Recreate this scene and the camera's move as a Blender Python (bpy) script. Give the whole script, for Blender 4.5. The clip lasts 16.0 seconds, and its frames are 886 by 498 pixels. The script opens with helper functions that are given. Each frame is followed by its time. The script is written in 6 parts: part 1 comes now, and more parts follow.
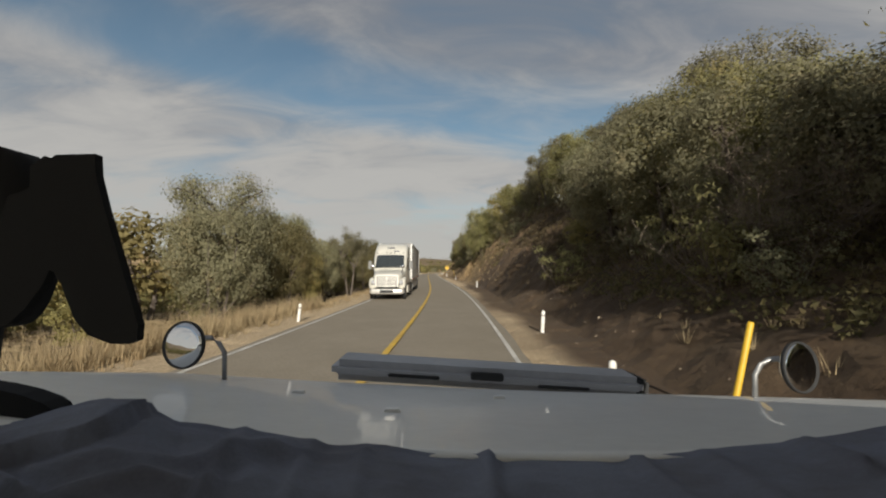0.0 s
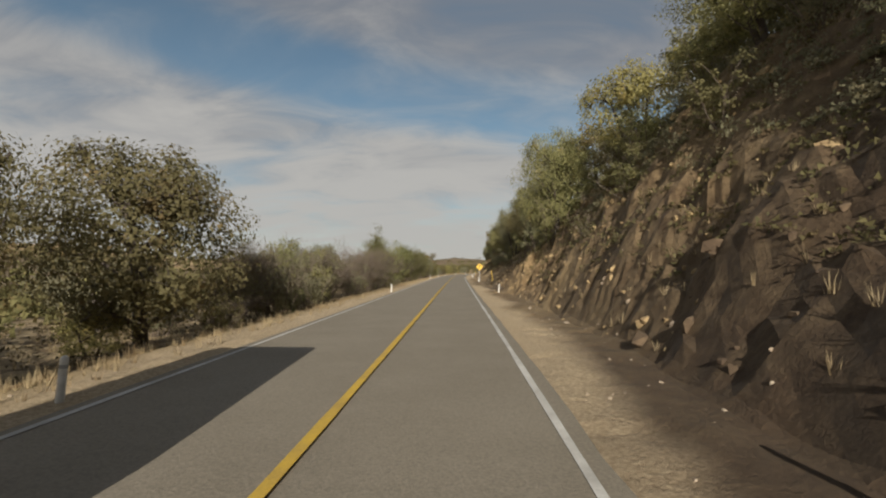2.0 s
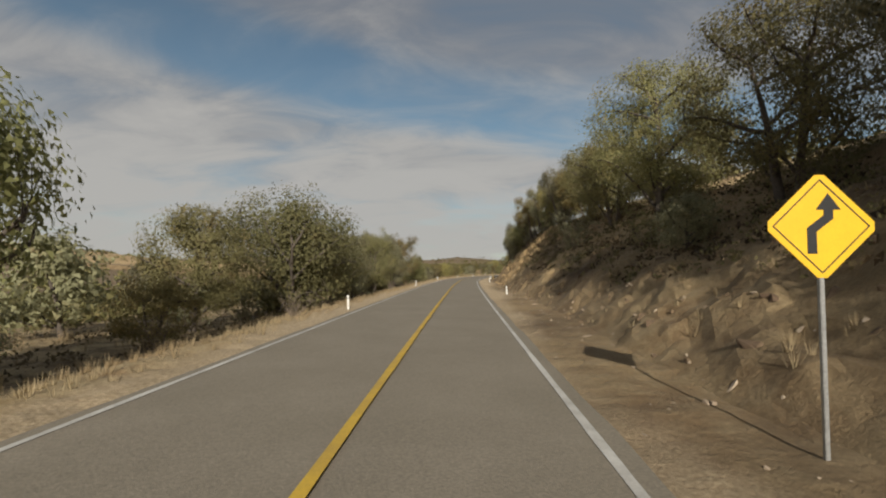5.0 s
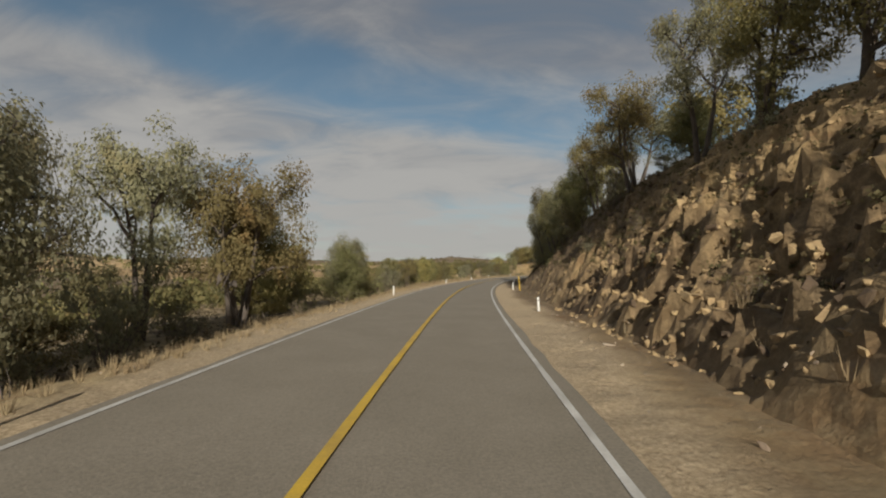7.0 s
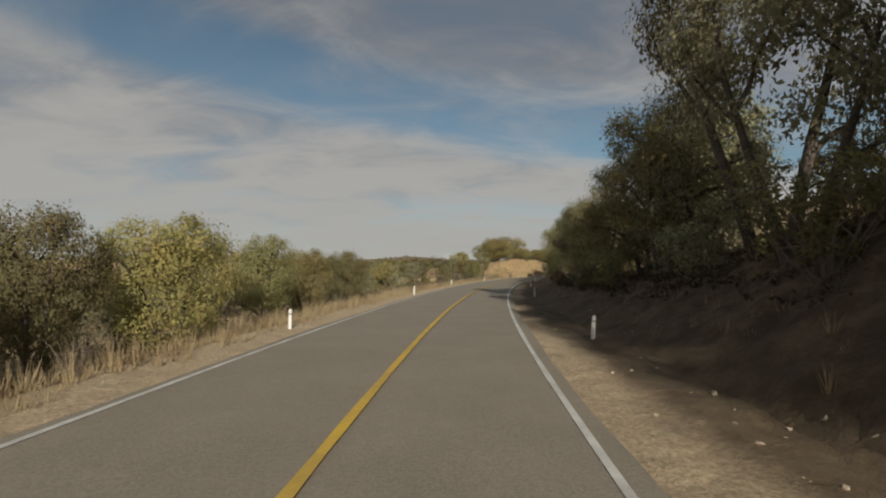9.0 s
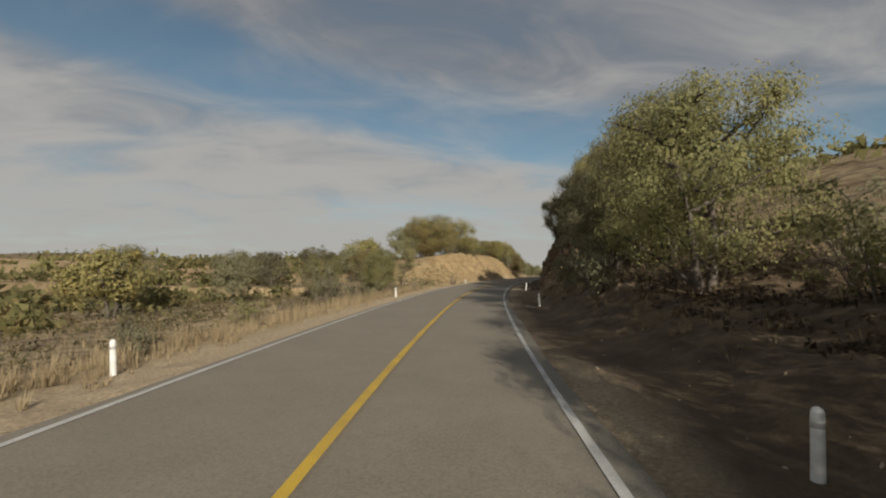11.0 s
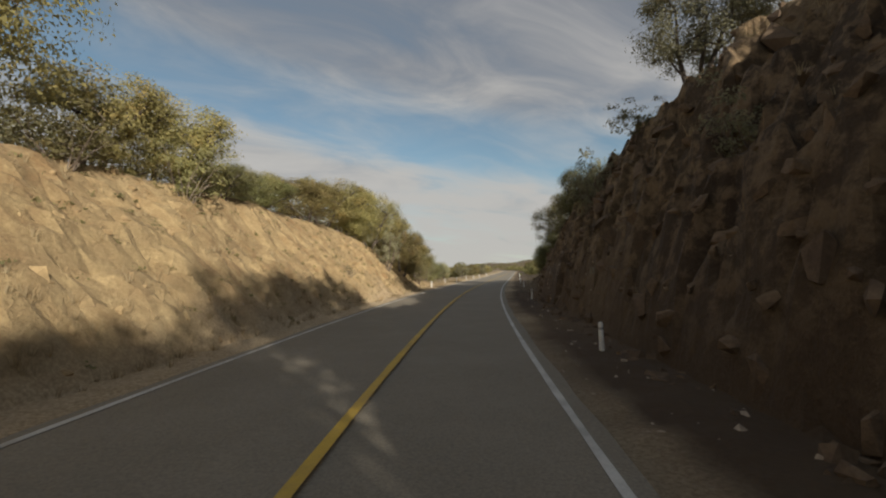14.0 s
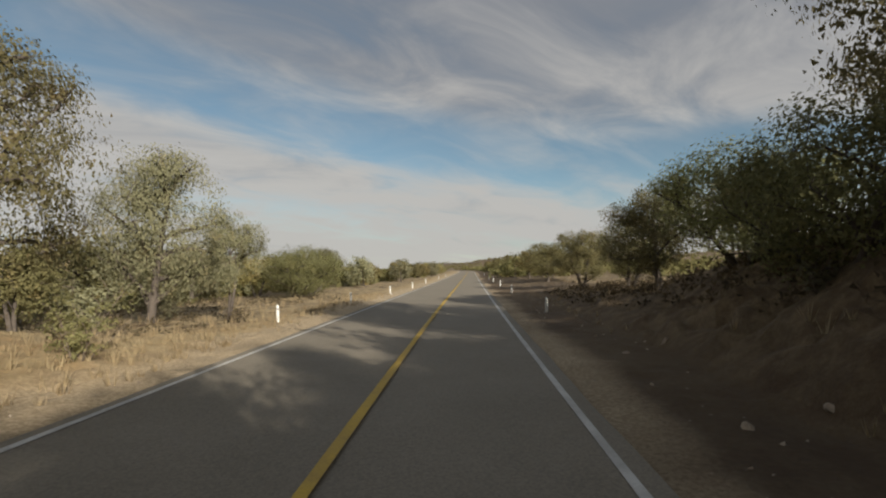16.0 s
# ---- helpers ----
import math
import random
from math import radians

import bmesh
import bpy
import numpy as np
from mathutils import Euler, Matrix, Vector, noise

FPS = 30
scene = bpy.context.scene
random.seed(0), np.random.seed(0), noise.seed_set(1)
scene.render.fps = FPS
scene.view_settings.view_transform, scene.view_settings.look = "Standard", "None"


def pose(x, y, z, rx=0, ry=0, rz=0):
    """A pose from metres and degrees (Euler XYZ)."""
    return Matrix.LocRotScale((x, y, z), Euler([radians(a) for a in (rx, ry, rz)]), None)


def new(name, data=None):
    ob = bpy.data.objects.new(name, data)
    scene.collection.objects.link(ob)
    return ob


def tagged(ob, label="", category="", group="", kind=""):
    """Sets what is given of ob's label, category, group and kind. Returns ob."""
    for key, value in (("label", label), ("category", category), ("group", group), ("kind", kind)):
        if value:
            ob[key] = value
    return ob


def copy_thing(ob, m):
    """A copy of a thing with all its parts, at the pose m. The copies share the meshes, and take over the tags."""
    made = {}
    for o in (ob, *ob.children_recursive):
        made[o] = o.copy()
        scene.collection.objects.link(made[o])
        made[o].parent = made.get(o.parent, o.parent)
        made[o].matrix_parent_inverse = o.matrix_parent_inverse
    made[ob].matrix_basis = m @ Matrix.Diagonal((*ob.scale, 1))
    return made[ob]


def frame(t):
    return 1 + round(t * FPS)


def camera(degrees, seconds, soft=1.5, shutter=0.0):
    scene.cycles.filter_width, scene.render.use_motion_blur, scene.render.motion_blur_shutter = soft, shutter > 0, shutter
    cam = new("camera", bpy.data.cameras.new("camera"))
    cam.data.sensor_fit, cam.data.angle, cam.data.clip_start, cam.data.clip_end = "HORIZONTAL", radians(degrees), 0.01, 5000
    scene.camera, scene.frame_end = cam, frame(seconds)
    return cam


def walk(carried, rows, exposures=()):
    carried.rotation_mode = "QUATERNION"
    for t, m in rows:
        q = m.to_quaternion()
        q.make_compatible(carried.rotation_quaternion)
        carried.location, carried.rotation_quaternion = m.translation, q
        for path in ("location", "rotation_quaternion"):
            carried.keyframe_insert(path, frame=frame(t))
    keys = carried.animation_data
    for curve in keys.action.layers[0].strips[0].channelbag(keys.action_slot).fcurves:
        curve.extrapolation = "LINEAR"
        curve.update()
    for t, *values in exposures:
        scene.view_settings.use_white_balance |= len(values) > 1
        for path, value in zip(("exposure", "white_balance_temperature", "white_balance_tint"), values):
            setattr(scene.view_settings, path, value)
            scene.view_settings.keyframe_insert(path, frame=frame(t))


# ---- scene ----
# ---------------------------------------------------------------- the drive
# seconds, metres along the road, heading of the road in degrees to the right
DRIVE = (
    (0.0, 0.0, 3.14), (0.5, 12.4, 2.17), (1.0, 24.9, 1.24), (1.5, 37.4, 0.08), (2.0, 49.9, -0.9),
    (2.5, 62.4, -1.35), (3.0, 74.9, -1.5), (3.5, 87.5, -1.45), (4.0, 100.1, -1.34), (4.5, 112.8, -1.27),
    (5.0, 125.5, -1.23), (5.5, 138.3, -1.15), (6.0, 151.2, -0.99), (6.5, 164.1, -0.76), (7.0, 177.2, -0.56),
    (7.5, 190.3, 0.09), (8.0, 203.6, 1.09), (8.5, 216.8, 2.8), (9.0, 230.0, 5.15), (9.5, 243.1, 7.44),
    (10.0, 256.2, 9.44), (10.5, 269.2, 11.34), (11.0, 282.2, 13.24), (11.5, 295.1, 15.18), (12.0, 308.0, 16.74),
    (12.5, 320.8, 18.88), (13.0, 333.7, 21.22), (13.5, 346.5, 24.26), (14.0, 359.4, 26.48), (14.5, 372.3, 28.06),
    (15.0, 385.2, 29.6), (15.5, 398.1, 31.14), (16.0, 411.0, 32.25))
BEYOND = ((430.0, 32.9), (450.0, 33.1), (600.0, 33.2), (680.0, 31.0), (800.0, 21.0), (2600.0, 19.0))   # the road past the end of the drive
EYE_HEIGHT, EYE_RIGHT = 2.0, 1.52
# seconds, metres right of the centre line, degrees by which the vehicle is turned to the right of the road
DRIFT = (
    (0.0, 1.75, 0.13), (0.5, 1.73, 0.15), (1.0, 1.71, 0.18), (1.5, 1.78, 0.08), (2.0, 1.80, 0.01), (2.5, 1.75, 0.02), (3.0,
    1.59, 0.00), (4.0, 1.48, 0.07), (6.5, 1.36, 0.13), (7.5, 1.60, 0.05), (8.5, 1.67, -0.23), (9.0, 1.55, -0.13), (12.0,
    1.66, -0.18), (13.0, 1.79, -0.32), (14.5, 1.49, 0.08), (15.5, 1.43, -0.04))
SEEN_LEFT, SEEN_UP = 2.50, 2.54            # how the camera is turned on its mount, degrees

S0, S1 = -400.0, 2600.0
road_s = np.arange(S0, S1, 0.5)
road_turn = np.interp(road_s, [r[1] for r in DRIVE] + [r[0] for r in BEYOND], [r[2] for r in DRIVE] + [r[1] for r in BEYOND])
road_turn = np.convolve(np.pad(road_turn, 10, mode="edge"), np.ones(21) / 21, "valid")
_a = np.radians(road_turn)
road_x = np.cumsum(np.sin(_a)) * 0.5
road_y = np.cumsum(np.cos(_a)) * 0.5
_i0 = int(-S0 / 0.5)
road_x -= road_x[_i0]
road_y -= road_y[_i0]


def rise(s):
    """Height of the road at s: level, then a slow climb far ahead."""
    s = np.asarray(s, float)
    u = np.clip((s - 455) / 260, 0, 1)
    return 1.2 * u * u * (3 - 2 * u)


def spot(s, d):
    """Plan position of the place s metres along the road and d to the right of its centre line."""
    s, d = np.asarray(s, float), np.asarray(d, float)
    x, y, a = np.interp(s, road_s, road_x), np.interp(s, road_s, road_y), np.radians(np.interp(s, road_s, road_turn))
    near = np.clip(d, -70, 70)
    far, b = d - near, radians(15)
    return x + near * np.cos(a) + far * math.cos(b), y - near * np.sin(a) - far * math.sin(b)


def heading(s):
    return float(np.interp(s, road_s, road_turn))


def eased(t, column):
    """A smooth run through one column of DRIFT."""
    ts = np.linspace(t - 0.5, t + 0.5, 21)
    return float(np.mean(np.interp(ts, [r[0] for r in DRIFT], [r[column] for r in DRIFT])))


def eye_right(t):
    return eased(t, 1)


def veer(t):
    return eased(t, 2)


cam = camera(87.4, 16.0, soft=2.1)
rows = []
for k in range(65):
    t = k * 0.25
    s = float(np.interp(t, [r[0] for r in DRIVE], [r[1] for r in DRIVE]))
    x, y = spot(s, eye_right(t))
    rows.append((t, pose(float(x), float(y), EYE_HEIGHT + float(rise(s)), 90 + SEEN_UP, 0, SEEN_LEFT - heading(s) - veer(t))))
walk(cam, rows, exposures=((0.0, 0.5), (3.5, 0.46), (7.0, 0.30), (8.5, 0.24), (11.5, 0.36), (13.0, 0.58), (16.0, 0.6)))

# ---------------------------------------------------------------- sky and sun
SUN_UP, SHADOW_TURN = 22.0, -5.0           # degrees above the horizon; where shadows point, right of +y
sun = new("sun", bpy.data.lights.new("sun", "SUN"))
sun.data.energy, sun.data.angle, sun.data.color = 3.8, radians(0.5), (1.0, 0.935, 0.82)
_f = Vector((math.sin(radians(SHADOW_TURN)) * math.cos(radians(SUN_UP)),
             math.cos(radians(SHADOW_TURN)) * math.cos(radians(SUN_UP)), -math.sin(radians(SUN_UP))))
sun.rotation_euler = _f.to_track_quat("-Z", "Y").to_euler()

world = bpy.data.worlds.new("sky")
scene.world = world
world.use_nodes = True
wn, wl = world.node_tree.nodes, world.node_tree.links
wn.clear()


def wnode(kind, **kw):
    n = wn.new(kind)
    for k, v in kw.items():
        n.inputs[k].default_value = v
    return n


def wmath(op, a, b=None, c=None):
    n = wn.new("ShaderNodeMath")
    n.operation = op
    for i, v in enumerate((a, b, c)):
        if v is None:
            continue
        if isinstance(v, (int, float)):
            n.inputs[i].default_value = v
        else:
            wl.new(v, n.inputs[i])
    return n.outputs[0]


def wrange(v, a, b, c, d):
    n = wn.new("ShaderNodeMapRange")
    n.interpolation_type = "SMOOTHSTEP"
    wl.new(v, n.inputs[0])
    for i, x in enumerate((a, b, c, d)):
        n.inputs[i + 1].default_value = x
    return n.outputs[0]


sky = wn.new("ShaderNodeTexSky")
sky.sky_type, sky.sun_disc = "NISHITA", False
sky.sun_elevation, sky.sun_rotation = radians(SUN_UP), radians(180 + SHADOW_TURN)
sky.altitude, sky.air_density, sky.dust_density, sky.ozone_density = 1800, 1.0, 1.2, 1.5
coords = wn.new("ShaderNodeTexCoord")
parts = wn.new("ShaderNodeSeparateXYZ")
wl.new(coords.outputs["Generated"], parts.inputs[0])
X, Y, Z = parts.outputs
up = wmath("MAXIMUM", Z, 0.02)
flat = wmath("ADD", up, 0.22)
px, py = wmath("DIVIDE", X, flat), wmath("DIVIDE", Y, flat)
plane = wn.new("ShaderNodeCombineXYZ")
wl.new(px, plane.inputs[0])
wl.new(py, plane.inputs[1])
stretch = wn.new("ShaderNodeMapping")      # cirrus drawn out from left-ahead to right
stretch.inputs["Rotation"].default_value = (0, 0, radians(-28))
stretch.inputs["Scale"].default_value = (0.85, 1.5, 1)
wl.new(plane.outputs[0], stretch.inputs[0])


def wnoise(scale, detail, rough, warp):
    n = wn.new("ShaderNodeTexNoise")
    n.inputs["Scale"].default_value, n.inputs["Detail"].default_value = scale, detail
    n.inputs["Roughness"].default_value, n.inputs["Distortion"].default_value = rough, warp
    wl.new(stretch.outputs[0], n.inputs["Vector"])
    return n.outputs["Fac"]


broad, fine = wnoise(1.0, 4, 0.5, 0.4), wnoise(2.3, 8, 0.58, 0.7)
# a long clear gap in the cloud, higher on one side than on the other
lift = wmath("SUBTRACT", Z, wmath("MULTIPLY_ADD", X, -0.16, 0.335))
gap = wmath("ABSOLUTE", lift)
gap = wrange(gap, 0.02, 0.11, 0.50, 0.0)
cover = wmath("ADD", wmath("MULTIPLY", broad, 0.75), wmath("MULTIPLY", fine, 0.75))
cover = wmath("SUBTRACT", cover, gap)
cover = wrange(cover, 0.15, 0.80, 0.14, 0.97)
haze = wrange(Z, 0.0, 0.16, 0.75, 0.0)
cover = wmath("MAXIMUM", cover, haze)
shade = wn.new("ShaderNodeMix")
shade.data_type = "RGBA"
shade.inputs["A"].default_value, shade.inputs["B"].default_value = (2.3, 2.45, 2.75, 1), (5.2, 5.05, 4.8, 1)
wl.new(wrange(wmath("ADD", wmath("MULTIPLY", fine, 0.9), wrange(Z, 0.05, 0.6, 0.35, -0.2)), 0.2, 0.8, 0, 1), shade.inputs["Factor"])
blend = wn.new("ShaderNodeMix")
blend.data_type = "RGBA"
wl.new(cover, blend.inputs["Factor"])
tint = wn.new("ShaderNodeMix")              # the blue seen through a windscreen
tint.data_type, tint.blend_type = "RGBA", "MULTIPLY"
tint.inputs["Factor"].default_value, tint.inputs["B"].default_value = 1.0, (0.96, 1.05, 0.90, 1)
wl.new(sky.outputs[0], tint.inputs["A"])
wl.new(tint.outputs["Result"], blend.inputs["A"])
wl.new(shade.outputs["Result"], blend.inputs["B"])
glow = wn.new("ShaderNodeBackground")
glow.inputs["Strength"].default_value = 0.064
wl.new(blend.outputs["Result"], glow.inputs[0])
out = wn.new("ShaderNodeOutputWorld")
wl.new(glow.outputs[0], out.inputs[0])


# ---------------------------------------------------------------- materials
def material(name, colour, rough=0.8, metal=0.0, mottle=None, scale=3.0, fine=40.0, bump=0.0, spread=0.25, coat=0.0,
             random_tint=0.0, through_light=0.0):
    """A surface with a base colour, a second colour in stains, and grain at two sizes."""
    m = bpy.data.materials.new(name)
    m.use_nodes = True
    n, l = m.node_tree.nodes, m.node_tree.links
    b = n["Principled BSDF"]
    b.inputs["Roughness"].default_value, b.inputs["Metallic"].default_value = rough, metal
    b.inputs["Coat Weight"].default_value = coat
    tc = n.new("ShaderNodeTexCoord")
    big, small = n.new("ShaderNodeTexNoise"), n.new("ShaderNodeTexNoise")
    for t, sc, de in ((big, scale, 5), (small, fine, 6)):
        t.inputs["Scale"].default_value, t.inputs["Detail"].default_value, t.inputs["Roughness"].default_value = sc, de, 0.65
        l.new(tc.outputs["Object"], t.inputs["Vector"])
    ramp = n.new("ShaderNodeMapRange")
    ramp.inputs[1].default_value, ramp.inputs[2].default_value = 0.38, 0.64
    l.new(big.outputs["Fac"], ramp.inputs[0])
    mix = n.new("ShaderNodeMix")
    mix.data_type = "RGBA"
    mix.inputs["A"].default_value = (*colour, 1)
    mix.inputs["B"].default_value = (*(mottle or [c * (1 - spread) for c in colour]), 1)
    l.new(ramp.outputs[0], mix.inputs["Factor"])
    hsv = n.new("ShaderNodeHueSaturation")
    l.new(mix.outputs["Result"], hsv.inputs["Color"])
    val = n.new("ShaderNodeMapRange")
    val.inputs[1].default_value, val.inputs[2].default_value = 0.25, 0.75
    val.inputs[3].default_value, val.inputs[4].default_value = 1 - spread, 1 + spread
    l.new(small.outputs["Fac"], val.inputs[0])
    last = val.outputs[0]
    if random_tint:
        info = n.new("ShaderNodeObjectInfo")
        r = n.new("ShaderNodeMapRange")
        r.inputs[3].default_value, r.inputs[4].default_value = 1 - random_tint, 1 + random_tint
        l.new(info.outputs["Random"], r.inputs[0])
        k = n.new("ShaderNodeMath")
        k.operation = "MULTIPLY"
        l.new(last, k.inputs[0])
        l.new(r.outputs[0], k.inputs[1])
        last = k.outputs[0]
    l.new(last, hsv.inputs["Value"])
    l.new(hsv.outputs["Color"], b.inputs["Base Color"])
    if bump:
        bp = n.new("ShaderNodeBump")
        bp.inputs["Strength"].default_value, bp.inputs["Distance"].default_value = bump, 0.02
        l.new(small.outputs["Fac"], bp.inputs["Height"])
        l.new(bp.outputs[0], b.inputs["Normal"])
    if through_light:
        tr = n.new("ShaderNodeBsdfTranslucent")
        l.new(hsv.outputs["Color"], tr.inputs["Color"])
        add = n.new("ShaderNodeMixShader")
        add.inputs[0].default_value = through_light
        l.new(b.outputs[0], add.inputs[1])
        l.new(tr.outputs[0], add.inputs[2])
        l.new(add.outputs[0], n["Material Output"].inputs["Surface"])
    return m


def leaf_material(name, dark, light, dry, dry_share):
    """Leaves: every leaf cluster takes its own green, a few are dry; trees differ from one another."""
    m = bpy.data.materials.new(name)
    m.use_nodes = True
    n, l = m.node_tree.nodes, m.node_tree.links
    b = n["Principled BSDF"]
    b.inputs["Roughness"].default_value, b.inputs["Specular IOR Level"].default_value = 0.75, 0.25
    geo, info = n.new("ShaderNodeNewGeometry"), n.new("ShaderNodeObjectInfo")
    a = n.new("ShaderNodeMix")
    a.data_type = "RGBA"
    a.inputs["A"].default_value, a.inputs["B"].default_value = (*dark, 1), (*light, 1)
    l.new(geo.outputs["Random Per Island"], a.inputs["Factor"])
    tc, nz = n.new("ShaderNodeTexCoord"), n.new("ShaderNodeTexNoise")
    nz.inputs["Scale"].default_value, nz.inputs["Detail"].default_value = 0.9, 2
    l.new(tc.outputs["Object"], nz.inputs["Vector"])
    step = n.new("ShaderNodeMapRange")
    step.inputs[1].default_value, step.inputs[2].default_value = 0.62 - dry_share, 0.80 - dry_share
    l.new(nz.outputs["Fac"], step.inputs[0])
    c = n.new("ShaderNodeMix")
    c.data_type = "RGBA"
    c.inputs["B"].default_value = (*dry, 1)
    l.new(step.outputs[0], c.inputs["Factor"])
    l.new(a.outputs["Result"], c.inputs["A"])
    hs = n.new("ShaderNodeHueSaturation")
    for k, (lo, hi) in (("Value", (0.75, 1.3)), ("Hue", (0.485, 0.512))):
        r = n.new("ShaderNodeMapRange")
        r.inputs[3].default_value, r.inputs[4].default_value = lo, hi
        l.new(info.outputs["Random"], r.inputs[0])
        l.new(r.outputs[0], hs.inputs[k])
    l.new(c.outputs["Result"], hs.inputs["Color"])
    l.new(hs.outputs["Color"], b.inputs["Base Color"])
    tr, mx = n.new("ShaderNodeBsdfTranslucent"), n.new("ShaderNodeMixShader")
    l.new(hs.outputs["Color"], tr.inputs["Color"])
    mx.inputs[0].default_value = 0.45
    l.new(b.outputs[0], mx.inputs[1])
    l.new(tr.outputs[0], mx.inputs[2])
    l.new(mx.outputs[0], n["Material Output"].inputs["Surface"])
    return m


OAK = leaf_material("oak_leaves", (0.18, 0.168, 0.076), (0.295, 0.268, 0.122), (0.35, 0.27, 0.12), 0.05)
OLIVE = leaf_material("grey_leaves", (0.20, 0.192, 0.115), (0.315, 0.295, 0.175), (0.38, 0.31, 0.17), 0.04)
JUNIPER = leaf_material("juniper_leaves", (0.150, 0.148, 0.066), (0.250, 0.238, 0.105), (0.31, 0.26, 0.11), 0.02)
AUTUMN = leaf_material("yellowing_leaves", (0.225, 0.195, 0.08), (0.35, 0.30, 0.125), (0.40, 0.295, 0.115), 0.08)
SCRUB = leaf_material("scrub_leaves", (0.10, 0.095, 0.045), (0.22, 0.19, 0.085), (0.24, 0.18, 0.09), 0.1)
BARK = material("bark", (0.13, 0.105, 0.085), 0.95, scale=2, fine=25, bump=0.8, spread=0.4)
TWIG = material("grey_twigs", (0.21, 0.165, 0.125), 0.95, scale=2, fine=20, spread=0.35)
STRAW = material("dry_grass", (0.40, 0.315, 0.185), 0.9, mottle=(0.29, 0.21, 0.115), scale=0.35, fine=9, spread=0.3, through_light=0.25)
ROCK = material("rock", (0.36, 0.258, 0.13), 0.95, mottle=(0.22, 0.148, 0.078), scale=1.1, fine=9, bump=1.0, spread=0.35, random_tint=0.25)
BROWN_ROCK = material("brown_rock", (0.165, 0.112, 0.066), 0.95, mottle=(0.095, 0.062, 0.038), scale=1.1, fine=9, bump=1.0, spread=0.35, random_tint=0.3)
STONE = material("gravel_stone", (0.42, 0.34, 0.25), 0.95, mottle=(0.27, 0.2, 0.14), scale=0.8, fine=12, spread=0.35)
WHITE_PAINT = material("white_road_paint", (0.62, 0.60, 0.55), 0.7, mottle=(0.42, 0.40, 0.36), scale=1.2, fine=30, spread=0.15)
YELLOW_PAINT = material("yellow_road_paint", (0.62, 0.40, 0.045), 0.7, mottle=(0.46, 0.30, 0.06), scale=1.0, fine=30, spread=0.15)
POST_WHITE = material("white_post_paint", (0.80, 0.79, 0.75), 0.5, mottle=(0.62, 0.58, 0.50), scale=4, fine=30, spread=0.08)
SIGN_YELLOW = material("yellow_sign_sheeting", (0.80, 0.47, 0.02), 0.45, scale=3, fine=40, spread=0.06)
BLACK_PAINT = material("black_sign_paint", (0.02, 0.02, 0.02), 0.5, scale=4, fine=30)
GALVANISED = material("galvanised_steel", (0.42, 0.42, 0.41), 0.5, 0.7, scale=6, fine=40)


def asphalt_material():
    m = material("asphalt", (0.225, 0.192, 0.143), 0.85, mottle=(0.255, 0.218, 0.165), scale=0.5, fine=28, bump=0.5, spread=0.3)
    return m


ASPHALT = asphalt_material()


